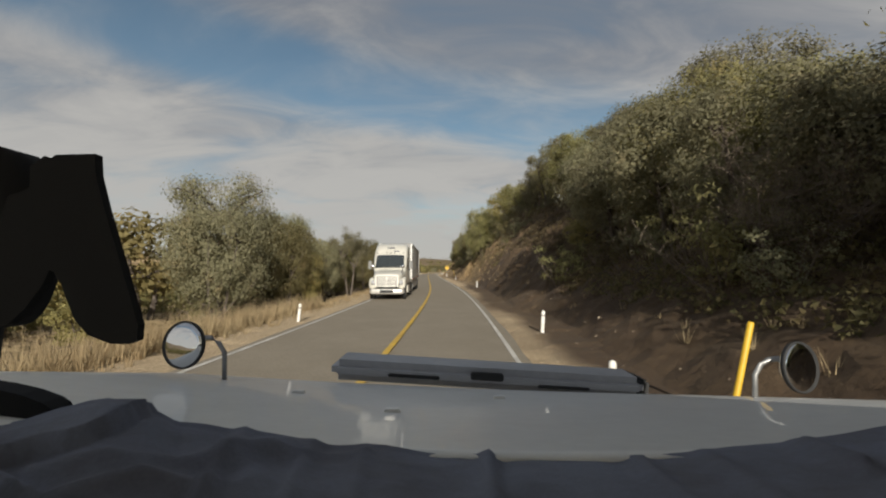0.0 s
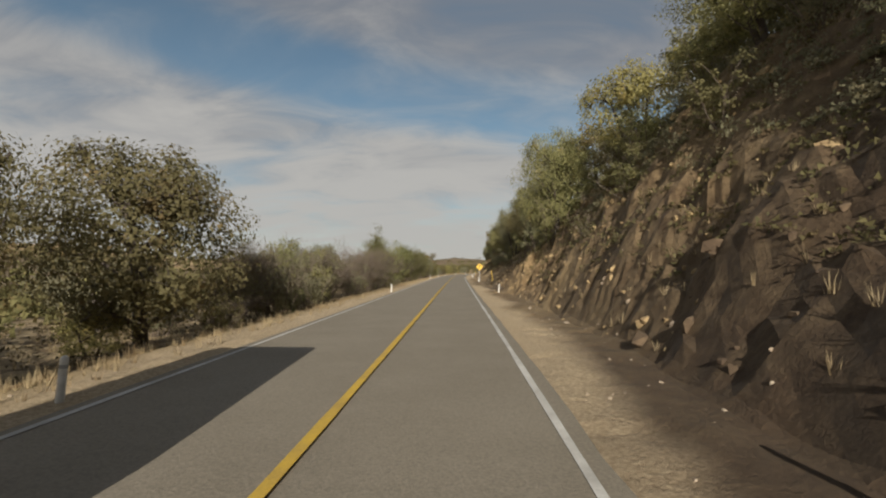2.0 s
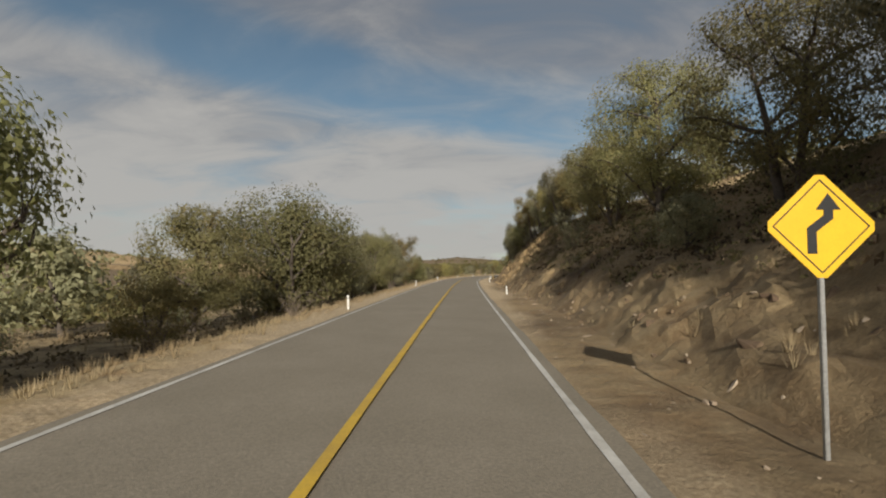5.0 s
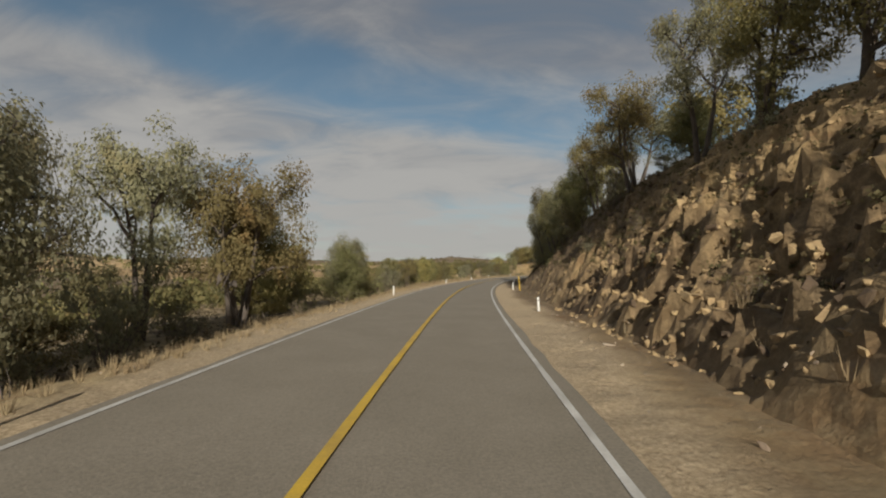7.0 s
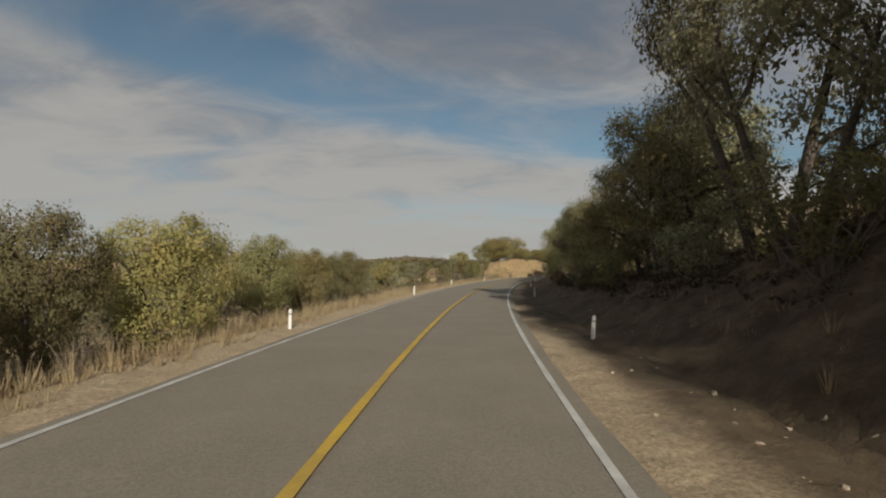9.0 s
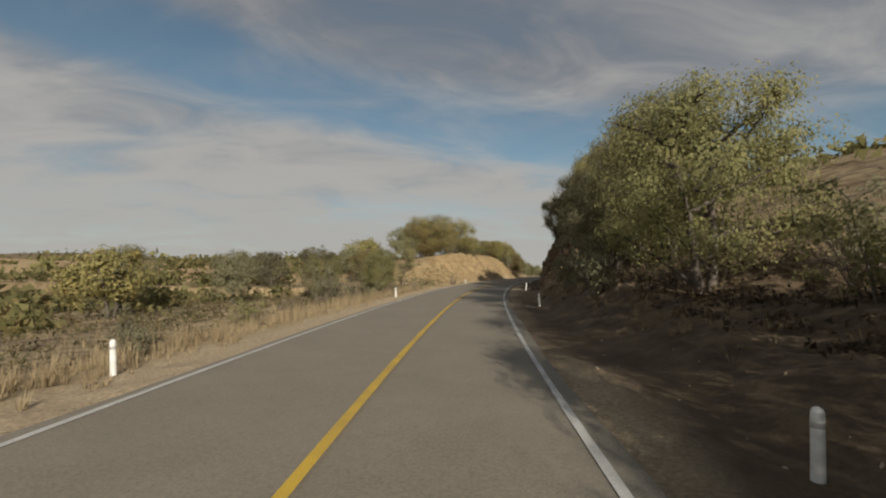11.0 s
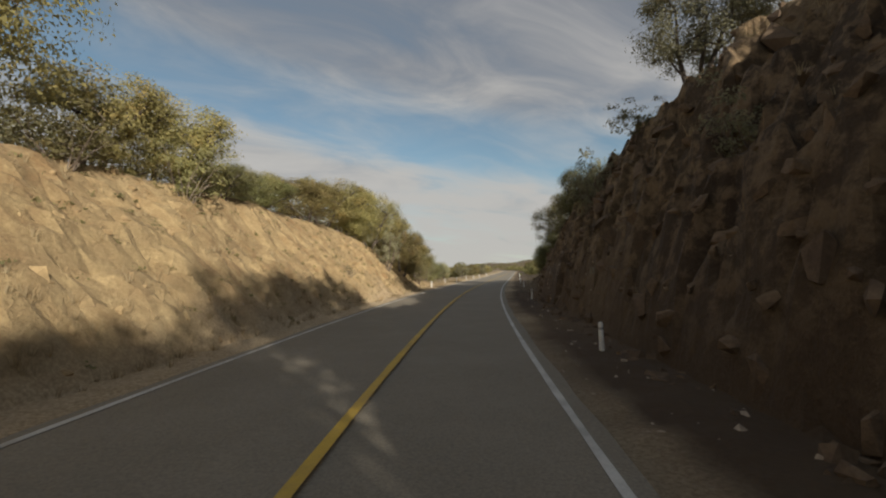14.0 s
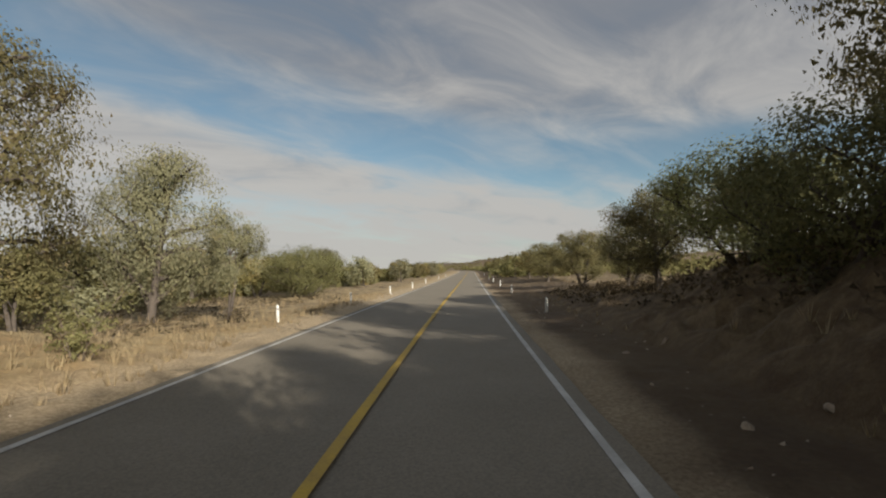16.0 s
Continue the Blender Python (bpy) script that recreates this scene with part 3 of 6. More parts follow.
def make_tree(name, seed, label, leaves, height=6.0, width=6.0, clear=1.6, trunks=1, limbs=7, count=5000, leaf=0.13, clump=0.75,
              bare=False, lean=0.1, cone=False, bark=None, category="tree", twigs=3, fill=0):
    """A tree of unit scale standing on its root: trunk with limbs, and a crown of separate leaf sprays."""
    rng, rs = random.Random(seed), np.random.RandomState(seed)
    wood_v, wood_f, tips, sizes = [], [], [], []
    for t in range(trunks):
        a0 = rng.uniform(0, 6.28)
        start = Vector((0.25 * math.cos(a0), 0.25 * math.sin(a0), -0.35)) * (0 if trunks == 1 else 1)
        start.z = -0.35
        top = limb(rng, start, Vector((math.cos(a0) * lean * trunks, math.sin(a0) * lean * trunks, 1)), height * (0.72 if not cone else 0.9), 0.13, 6)
        r0 = (0.017 if bare else 0.030) * height / math.sqrt(trunks)
        tube(wood_v, wood_f, top, [r0 * (1.25 - 1.0 * i / 6) + 0.012 for i in range(7)], 7)
        for k in range(max(3, limbs // trunks)):
            f = (k + rng.uniform(0.2, 0.9)) / max(3, limbs // trunks)
            h = clear / height + (1 - clear / height) * f * 0.86
            i = min(5, int(h / (0.72 if not cone else 0.9) * 6))
            root = top[i].lerp(top[i + 1], rng.random())
            ang = a0 + k * 2.4 + rng.uniform(-0.5, 0.5)
            up = rng.uniform(0.35, 0.95) if not cone else rng.uniform(0.1, 0.5)
            part_of = (1 - (f - 0.35) ** 2 * 1.1) if not cone else (1.05 - 0.85 * f)
            long = width * 0.5 * max(part_of, 0.3) * rng.uniform(0.8, 1.1)
            path = limb(rng, root, Vector((math.cos(ang), math.sin(ang), up)), long, 0.28, 5, 0.04)
            tube(wood_v, wood_f, path, [r0 * 0.5 * (1 - 0.16 * j) + 0.006 for j in range(6)], 5)
            for j in range(2, 6):
                tips.append(path[j])
                sizes.append(clump * rng.uniform(0.6, 1.0))
                for _ in range(twigs):
                    w = Vector((rng.uniform(-1, 1), rng.uniform(-1, 1), rng.uniform(-0.2, 1)))
                    tw = limb(rng, path[j], w, rng.uniform(0.5, 1.1) * clump * 1.5, 0.35, 3)
                    tube(wood_v, wood_f, tw, [0.018, 0.013, 0.009, 0.005] if not bare else [0.012, 0.009, 0.007, 0.004], 3)
                    tips.append(tw[-1])
                    sizes.append(clump * rng.uniform(0.5, 1.0))
                    if bare:
                        for _ in range(6):
                            w2 = Vector((rng.uniform(-1, 1), rng.uniform(-1, 1), rng.uniform(0, 1.4)))
                            tube(wood_v, wood_f, limb(rng, tw[rng.randrange(1, 4)], w2, rng.uniform(0.6, 1.1) * clump, 0.3, 2), [0.007, 0.006, 0.004], 3)
    mid = Vector((sum(t.x for t in tips) / len(tips), sum(t.y for t in tips) / len(tips), 0))
    low, high = clear * 0.7, height * 0.93
    mid.z, half = (low + high) / 2, (high - low) / 2
    for t in tips:                                   # keep the leaves inside a domed outline
        q = Vector(((t.x - mid.x) / (width * 0.5), (t.y - mid.y) / (width * 0.5), (t.z - mid.z) / half))
        if not cone and q.length > 0.92:
            q = q * (0.92 / q.length)
            t.x, t.y, t.z = mid.x + q.x * width * 0.5, mid.y + q.y * width * 0.5, mid.z + q.z * half
    if fill and not cone:
        for t in wood_v:
            q = Vector(((t.x - mid.x) / (width * 0.5), (t.y - mid.y) / (width * 0.5), (t.z - mid.z) / half))
            if t.z > clear and q.length > 0.97:
                q = q * (0.97 / q.length)
                t.x, t.y, t.z = mid.x + q.x * width * 0.5, mid.y + q.y * width * 0.5, mid.z + q.z * half
    for k in range(fill):                            # round clumps that close the dome, with gaps between them
        h = -0.92 + 1.90 * (k + 0.5) / fill
        a, r = k * 2.39996 + rng.uniform(-0.3, 0.3), math.sqrt(max(0.0, 1 - h * h)) if not cone else (1 - h) * 0.52
        g = rng.uniform(0.62, 0.95)
        tips.append(Vector((mid.x + math.cos(a) * r * g * width * 0.5, mid.y + math.sin(a) * r * g * width * 0.5, mid.z + h * g * half)))
        sizes.append(clump * rng.uniform(0.75, 1.2))
    tree = tagged(new(name), label, category, group="roadside trees and bushes")
    mesh_object("trunk", wood_v, wood_f, bark or BARK, tree, True)
    if count:
        v, f = leaf_cloud(rs, [tuple(t) for t in tips], sizes, count, leaf)
        mesh_object("crown", v.tolist(), f.tolist(), leaves, tree)
    tops = max(v.z for v in wood_v) + clump * 0.4
    return tree, tops


def make_bush(name, seed, label, leaves, height=1.6, width=2.2, stems=14, count=900, leaf=0.09, bark=None, twigs=2):
    """A many-stemmed bush that branches from the ground."""
    rng, rs = random.Random(seed), np.random.RandomState(seed)
    wood_v, wood_f, tips, sizes = [], [], [], []
    for k in range(stems):
        a = k * 2.4 + rng.uniform(-0.4, 0.4)
        out_ = rng.uniform(0.1, 1.0) * width * 0.5
        path = limb(rng, Vector((0.12 * math.cos(a), 0.12 * math.sin(a), -0.15)),
                    Vector((out_ * math.cos(a), out_ * math.sin(a), height * rng.uniform(0.6, 1.0))), height * rng.uniform(0.75, 1.1), 0.22, 4)
        tube(wood_v, wood_f, path, [0.022, 0.017, 0.013, 0.009, 0.005], 4)
        for j in (1, 2, 3, 4):
            for _ in range(twigs):
                tw = limb(rng, path[j], Vector((rng.uniform(-1, 1), rng.uniform(-1, 1), rng.uniform(0, 1.1))), height * rng.uniform(0.18, 0.4), 0.3, 2)
                tube(wood_v, wood_f, tw, [0.010, 0.007, 0.004], 3)
                tips.append(tw[-1])
                sizes.append(height * rng.uniform(0.10, 0.2))
    bush = tagged(new(name), label, "bush", group="roadside trees and bushes")
    mesh_object("trunk", wood_v, wood_f, bark or TWIG, bush)
    if count:
        v, f = leaf_cloud(rs, [tuple(t) for t in tips], sizes, count, leaf)
        mesh_object("crown", v.tolist(), f.tolist(), leaves, bush)
    return bush, max(v.z for v in wood_v)


KINDS = {
    "oak": [make_tree("oak_tree", 11, "spreading oak with olive green crown on dry ground", OAK, 6, 6.6, 0.8, 2, 12, 21500, 0.076, 0.8, twigs=2, fill=46),
            make_tree("oak_tree", 12, "rounded oak with dense olive crown beside the road", OAK, 6, 6.2, 0.7, 1, 12, 21500, 0.076, 0.82, twigs=2, fill=50),
            make_tree("oak_tree", 13, "several-stemmed oak with grey green leaves", OLIVE, 6, 6.0, 0.8, 3, 13, 21500, 0.076, 0.8, twigs=2, fill=44)],
    "tall": [make_tree("oak_tree", 17, "tall oak with dense fine olive crown", OAK, 6, 6.6, 0.3, 2, 18, 28000, 0.062, 0.78, twigs=2, fill=60),
             make_tree("oak_tree", 18, "tall oak with dense grey green crown", OLIVE, 6, 6.2, 0.3, 1, 17, 28000, 0.062, 0.8, twigs=2, fill=60),
             make_tree("oak_tree", 19, "tall spreading oak with yellowing leaves in low sun", AUTUMN, 6, 6.6, 0.3, 3, 18, 28000, 0.062, 0.78, lean=0.15, twigs=2, fill=54)],
    "mid": [make_tree("slope_oak", 14, "oak with olive crown on the slope above the road", OAK, 6, 6.4, 0.7, 2, 10, 8000, 0.12, 0.9, twigs=1, fill=40),
            make_tree("slope_oak", 15, "grey green oak on the slope above the road", OLIVE, 6, 6.0, 0.7, 1, 10, 8000, 0.12, 0.9, twigs=1, fill=40),
            make_tree("slope_oak", 16, "yellowing oak on the slope above the road", AUTUMN, 6, 6.2, 0.8, 2, 10, 8000, 0.12, 0.88, twigs=1, fill=38)],
    "thin": [make_tree("oak_tree", 21, "open oak with thin crown and visible dark limbs", OLIVE, 6, 5.6, 1.6, 2, 9, 12500, 0.07, 0.7, lean=0.16, twigs=2, fill=16),
             make_tree("oak_tree", 22, "open yellowing oak with thin crown and bare limbs", AUTUMN, 6, 5.8, 1.5, 3, 10, 13500, 0.07, 0.7, lean=0.14, twigs=2, fill=18)],
    "gold": [make_tree("oak_tree", 31, "oak with yellowing leaves in low sun", AUTUMN, 6, 6.2, 0.35, 2, 15, 21500, 0.079, 0.8, twigs=2, fill=46)],
    "juniper": [make_tree("juniper_tree", 41, "dense green juniper leafy down to the ground", JUNIPER, 6, 5.4, 0.2, 1, 26, 21500, 0.079, 0.95, cone=True, twigs=2),
                make_tree("juniper_tree", 42, "rounded dense juniper with full crown", JUNIPER, 6, 7.0, 0.2, 3, 28, 24000, 0.082, 1.0, lean=0.2, twigs=2, fill=40)],
    "bare": [make_tree("bare_tree", 51, "leafless grey shrubby tree with fine twigs", SCRUB, 5, 4.6, 0.5, 4, 24, 2600, 0.05, 0.8, bare=True, bark=TWIG, lean=0.2),
             make_tree("bare_tree", 52, "nearly leafless grey tree with tangled twigs", SCRUB, 5, 4.2, 0.6, 3, 24, 3200, 0.05, 0.8, bare=True, bark=TWIG, lean=0.2)],
    "far": [make_tree("scrub_oak", 61, "oak in the scrub wood beyond the road", OAK, 6, 6.4, 0.6, 1, 8, 3000, 0.2, 0.95, twigs=1, fill=26),
            make_tree("scrub_oak", 62, "grey green oak in the scrub wood", OLIVE, 6, 6.0, 0.6, 2, 8, 3000, 0.2, 0.95, twigs=1, fill=26),
            make_tree("scrub_oak", 63, "yellowing oak in the scrub wood", AUTUMN, 6, 6.0, 0.7, 2, 8, 3000, 0.2, 0.95, twigs=1, fill=26)],
    "bush": [make_bush("green_bush", 71, "low green bush beside the road", OAK, 1.7, 2.4, 11, 1900, 0.06, twigs=1),
             make_bush("grey_bush", 72, "low grey green scrub bush", OLIVE, 1.6, 2.2, 11, 1700, 0.058, twigs=1)],
    "dry": [make_bush("dry_bush", 81, "dry brown bush with thin twigs", SCRUB, 1.5, 2.0, 14, 420, 0.06, twigs=2),
            make_bush("dry_bush", 82, "leafless twiggy bush on dry soil", SCRUB, 1.6, 1.8, 14, 120, 0.05, twigs=2)],
}
spots = {k: [[] for _ in v] for k, v in KINDS.items()}
grow = random.Random(5)


def plant(kind, s, right, top, width=None, which=None, over_road=True):
    """A tree of that kind, right metres from the driving line, whose top is so high over the road (or over its root)."""
    if kind in ("oak", "gold") and (right > 12.5 or right < -15) and s > 45:
        kind, which = "mid", None
    d = right + EYE_RIGHT
    foot = place(s, d, 0.05)
    tall = (top + float(rise(s)) - foot.z) if over_road else top
    if tall < 0.5:
        tall = 0.5 + grow.random()
    if kind in ("oak", "gold") and right < 0 and 340 < s < 415:
        kind, which = ("gold", 0) if tall < 5.5 else ("tall", 2)
    if kind == "oak" and tall > 7.4:
        kind, which = "tall", (which or 0) % 2
    i = grow.randrange(len(KINDS[kind])) if which is None else which
    k = tall / KINDS[kind][i][1]
    own = {"bush": 2.4, "dry": 2.0, "bare": 4.6}.get(kind, 6.2)
    w = k if width is None else min(max(width / own, 0.6 * k), 1.7 * k)
    spots[kind][i].append(Matrix.Translation(foot) @ pose(0, 0, 0, grow.uniform(-4, 4), grow.uniform(-4, 4), grow.uniform(0, 360))
                          @ Matrix.Diagonal((w, w, k, 1)))


# left of the road, from the start onwards
plant("oak", 27.9, -13.8, 8.0, 7.4, 1)
plant("far", 29, -19, 5.8)
plant("oak", 23.5, -11.8, 5.6, 5.0, 2)
plant("oak", 30.5, -10.6, 5.2, 4.6, 1)
plant("oak", 35.5, -12.4, 6.6, 5.2, 1)
plant("mid", 43, -13.5, 5.6, 5.4)
plant("mid", 50, -14, 5.4, 5.4)
plant("oak", 32.3, -12.1, 6.6, 5.4, 0)
plant("thin", 40.4, -8.6, 5.5, 3.2)
plant("gold", 32.6, -10.2, 3.6, 2.6)
plant("oak", 37.3, -10.2, 4.5, 3.6)
plant("oak", 46, -10.5, 5.0, 4.2)
plant("oak", 52, -10.8, 4.6, 4.0)
plant("oak", 58, -9.8, 5.2, 4.4)
plant("oak", 65.5, -10.6, 6.5, 7.2, 1)
plant("bare", 76.3, -10.8, 4.6, 4.8)
plant("bare", 72.5, -11.4, 4.2, 4.4)
plant("bush", 77.5, -8.6, 2.6, 3.2, 1)
plant("bush", 80.5, -9.4, 3.0, 3.6, 0)
plant("bare", 83.5, -10.4, 4.6, 4.2)
plant("bush", 88.5, -8.8, 2.4, 3.2, 1)
plant("mid", 90.5, -12.0, 4.4, 4.6, 1)
plant("mid", 84.5, -12.6, 4.6, 4.6, 0)
plant("bush", 74, -9.0, 2.6, 3.0)
plant("juniper", 81.7, -11.4, 4.3, 3.2)
plant("bare", 86.8, -9.8, 4.0, 4.0)
plant("bare", 92.8, -10.0, 5.4, 4.2)
plant("bare", 98.1, -9.5, 5.0, 4.0)
plant("bare", 100.5, -9.2, 5.4, 4.6)
plant("bare", 95, -13, 4.6, 4.0)
plant("juniper", 111.5, -10.4, 8.2, 5.4, 0)
plant("bush", 104.5, -9.4, 2.6, 3.0, 1)
plant("thin", 119, -12.5, 3.8, 2.8)
plant("juniper", 133, -12.2, 7.5, 7.6, 1)
plant("juniper", 156, -10.8, 7.8, 8.6, 1)
plant("oak", 148, -13.5, 5.4, 5.5)
plant("oak", 160, -12, 6.0, 5.5)
plant("oak", 169, -11, 5.4, 5.0)
plant("oak", 176, -13, 6.6, 6.0)
plant("oak", 183.4, -11.4, 6.9, 6.4, 0)
plant("oak", 188, -13.0, 7.0, 5.6, 1)
plant("oak", 185.5, -9.8, 5.6, 4.8, 2)
plant("bush", 191.5, -11.4, 2.4, 3.0, 1)
plant("thin", 200.0, -11.8, 8.2, 7.2, 1)
plant("thin", 203.0, -13.0, 7.4, 7.2, 1)
plant("oak", 204.5, -13.4, 6.0, 5.0, 1)
plant("thin", 196.8, -14.6, 8.3, 5.4, 0)
plant("thin", 190, -15.5, 6.8, 4.5)
plant("juniper", 214.4, -10.6, 5.0, 4.2, 0)
plant("thin", 206, -13, 4.6, 3.5)
plant("gold", 212, -14, 4.2, 4.0)
plant("oak", 217.6, -11, 5.0, 3.8)
plant("gold", 221.4, -11.2, 4.0, 3.4)
plant("bush", 229, -10.5, 2.6, 3.2)
plant("oak", 236.7, -12.6, 3.7, 3.8)
plant("thin", 235.8, -9.6, 3.5, 3.4)
plant("gold", 245.2, -10.2, 4.1, 4.4)
plant("oak", 251.5, -10.4, 3.9, 3.4)
plant("oak", 241.5, -11.4, 3.9, 3.2)
plant("gold", 259, -11.5, 3.6, 3.6)
plant("oak", 268, -12, 3.8, 3.8)
plant("bush", 281, -11, 2.6, 3.2)
plant("thin", 334.7, -21.6, 4.9, 4.6)
plant("oak", 324.1, -9.8, 4.1, 4.2, 1)
plant("oak", 330, -12.0, 3.8, 3.4, 0)
plant("mid", 336, -16, 4.6, 4.4)
plant("mid", 341, -20, 5.0, 4.6)
plant("mid", 326, -17, 3.6, 4.4)
plant("mid", 320, -22, 3.8, 4.6)
plant("mid", 331, -25, 4.2, 5.0)
plant("mid", 314, -27, 4.0, 5.0)
plant("bush", 318, -13, 2.2, 3.0)
plant("bush", 330, -11.5, 2.4, 2.6)
plant("oak", 353.5, -14.6, 9.6, 7.0, 2)
plant("oak", 367.5, -12.8, 11.9, 8.8, 1)
plant("bush", 360.5, -12.0, 6.6, 3.6, 0)
plant("bush", 364, -12.2, 6.8, 3.4, 1)
plant("oak", 364, -16, 11.0, 7.0, 2)
plant("oak", 357, -13.4, 11.2, 9.0, 2)
plant("bush", 342.5, -12.5, 6.0, 4.0, 0)
plant("gold", 374, -13.0, 9.0, 5.2)
plant("bush", 371.5, -11.2, 6.6, 3.2, 0)
plant("oak", 377, -12.5, 9.0, 5.2, 0)
plant("juniper", 379.5, -11.2, 7.0, 4.0, 1)
plant("juniper", 383.5, -11.6, 7.2, 4.4, 1)
plant("bush", 376, -10.8, 6.8, 3.2, 0)
plant("oak", 389, -11.4, 8.0, 5.2, 1)
plant("gold", 352.5, -16.5, 8.8, 5.4)
plant("oak", 386, -14, 8.2, 4.6)
plant("oak", 393.8, -12.2, 9.2, 7.0, 2)
plant("oak", 399.5, -12.8, 9.6, 7.0, 1)
plant("oak", 403.5, -11.4, 9.6, 6.6, 0)
plant("oak", 408.0, -10.8, 8.0, 5.6, 2)
plant("gold", 411, -14, 9.4, 6.0)
plant("oak", 411.5, -8.6, 5.4, 5.0, 1)
plant("oak", 405, -8.4, 6.2, 4.6, 0)
plant("bush", 400, -8.6, 6.4, 3.6)
plant("bush", 409, -7.6, 3.4, 3.4)
plant("juniper", 414.5, -9.6, 4.4, 4.4, 1)
plant("bush", 415, -8.3, 2.8, 3.2)
plant("oak", 431, -14.2, 7.8, 5.8, 1)
plant("thin", 432, -11.2, 4.5, 3.2, 0)
plant("oak", 424, -14.8, 10.4, 7.0)
plant("oak", 418.5, -13.4, 8.2, 5.6, 1)
plant("juniper", 452, -16, 4.4, 6.0, 1)
plant("juniper", 460, -17, 4.6, 6.0, 1)
plant("oak", 469, -19, 4.8, 6.0)

# right of the road, on and above the cut
plant("oak", 9, 9.5, 6.6, 5.0)
plant("oak", 14, 11, 8.0, 6.0)
plant("oak", 18, 8.6, 8.6, 5.6)
plant("oak", 21, 13, 12.4, 7.0)
plant("oak", 26, 12, 11.8, 7.0)
plant("oak", 27, 9.4, 10.0, 6.0)
plant("oak", 32, 14, 13.8, 7.0)
plant("oak", 35, 13.4, 13.4, 6.4)
plant("thin", 41, 13.5, 14.0, 6.0)
plant("oak", 38.5, 13.0, 14.6, 6.6)
plant("oak", 43.5, 12.8, 15.2, 6.6)
plant("oak", 47.5, 12.4, 16.0, 6.8)
plant("thin", 53, 12.2, 16.2, 5.6)
plant("oak", 60, 12.8, 15.6, 6.0)
plant("oak", 50, 14.5, 15.4, 6.5)
plant("bush", 52, 12, 11.2)
plant("oak", 57, 15, 16.2, 6.4)
plant("oak", 68.1, 14.6, 17.2, 6.4, 2)
plant("gold", 63, 13.0, 14.4, 4.6)
plant("oak", 76, 15.5, 16.6, 6.0)
plant("oak", 67, 11.6, 14.8, 5.2, 0)
plant("bush", 64, 11.2, 11.6, 3.4)
plant("oak", 72, 12.6, 15.6, 5.4, 1)
plant("bush", 70, 10.4, 10.6, 3.0)
plant("oak", 83.0, 13.1, 17.0, 7.0, 2)
plant("oak", 91.2, 8.6, 14.8, 7.4, 0)
plant("tall", 93.2, 9.8, 13.8, 6.4, 1)
plant("bush", 89.6, 8.0, 8.6, 3.8, 0)
plant("bush", 92.6, 7.4, 7.4, 3.4, 1)
plant("bush", 66, 9.2, 9.0, 3.4)
plant("bush", 72, 8.2, 7.2, 3.0)
plant("bush", 77, 9.6, 10.0, 3.4)
plant("bush", 70, 11.0, 12.0, 3.6)
plant("bush", 81, 11.0, 11.8, 3.6)
plant("dry", 75, 7.2, 5.4, 2.4)
plant("bush", 73.5, 9.8, 10.6, 3.8)
plant("oak", 92, 13.2, 16.2, 7.2, 1)
plant("thin", 100.8, 12.0, 15.2, 8.0, 1)
plant("oak", 99, 9.0, 10.6, 5.0, 2)
plant("bush", 97, 10, 9.6, 3.0)
plant("oak", 113.1, 9.6, 12.0, 6.4, 0)
plant("oak", 121.7, 11.0, 14.2, 7.6, 2)
plant("thin", 116.5, 12.2, 15.2, 7.0, 0)
plant("oak", 125, 12.4, 15.0, 6.6, 1)
plant("mid", 129, 14, 15.4, 6.4)
plant("thin", 129.7, 9.6, 13.0, 5.4)
plant("oak", 134, 10.5, 11.5, 6.0)
plant("oak", 141, 10.5, 12.0, 6.5)
plant("oak", 150.2, 10.4, 13.6, 7.5)
plant("oak", 160, 11, 12.8, 6.5)
plant("oak", 170, 12.5, 13.6, 6.0)
plant("oak", 180, 14, 15.4, 6.0)
plant("thin", 190.8, 13.0, 16.4, 6.0, 1)
plant("thin", 186, 12.6, 15.4, 6.4, 0)
plant("mid", 194.5, 14, 15.6, 6.4)
plant("thin", 197.5, 12.4, 15.4, 6.0, 1)
plant("thin", 202.1, 12.0, 16.2, 5.2, 0)
plant("bush", 197, 12.5, 11.4, 4.0)
plant("juniper", 206, 13.5, 13.2, 4.5)
plant("thin", 216, 13, 15.2, 7.0, 0)
plant("thin", 211, 11.6, 16.0, 7.0, 1)
plant("oak", 225, 10.6, 12.8, 5.4, 1)
plant("bush", 214, 10.8, 10.4, 3.6)
plant("bush", 222, 9.2, 9.0, 3.4)
plant("thin", 223.2, 11.8, 15.6, 6.8, 1)
plant("oak", 228, 9.8, 11.4, 5.4, 2)
plant("thin", 232, 14, 15.8, 6.4)
plant("thin", 237, 9.4, 12.4, 5.6, 1)
plant("thin", 246, 9.6, 14.4, 7.4, 0)
plant("oak", 251.5, 9.2, 10.6, 6.4, 1)
plant("mid", 256, 12.5, 11.6, 6.4)
plant("mid", 262, 14.5, 10.6, 6.4)
plant("thin", 242.5, 8.4, 10.6, 6.4, 0)
plant("thin", 252, 8.4, 10.4, 6.0)
plant("bush", 240, 7.2, 4.4, 3.4)
plant("oak", 259, 9.4, 9.6, 6.4)
plant("oak", 267, 8.8, 8.8, 6.4)
plant("bush", 256, 6.6, 3.6, 3.4)
plant("bush", 262, 6.9, 3.2, 3.2)
plant("oak", 276, 9.0, 8.4, 6.2)
plant("oak", 286, 9.2, 8.6, 6.6)
plant("oak", 298.4, 7.9, 9.0, 7.0)
plant("oak", 306, 9.6, 11.2, 6.8)
plant("thin", 313.6, 10.2, 12.8, 7.0, 1)
plant("oak", 308.5, 7.2, 7.4, 5.6, 2)
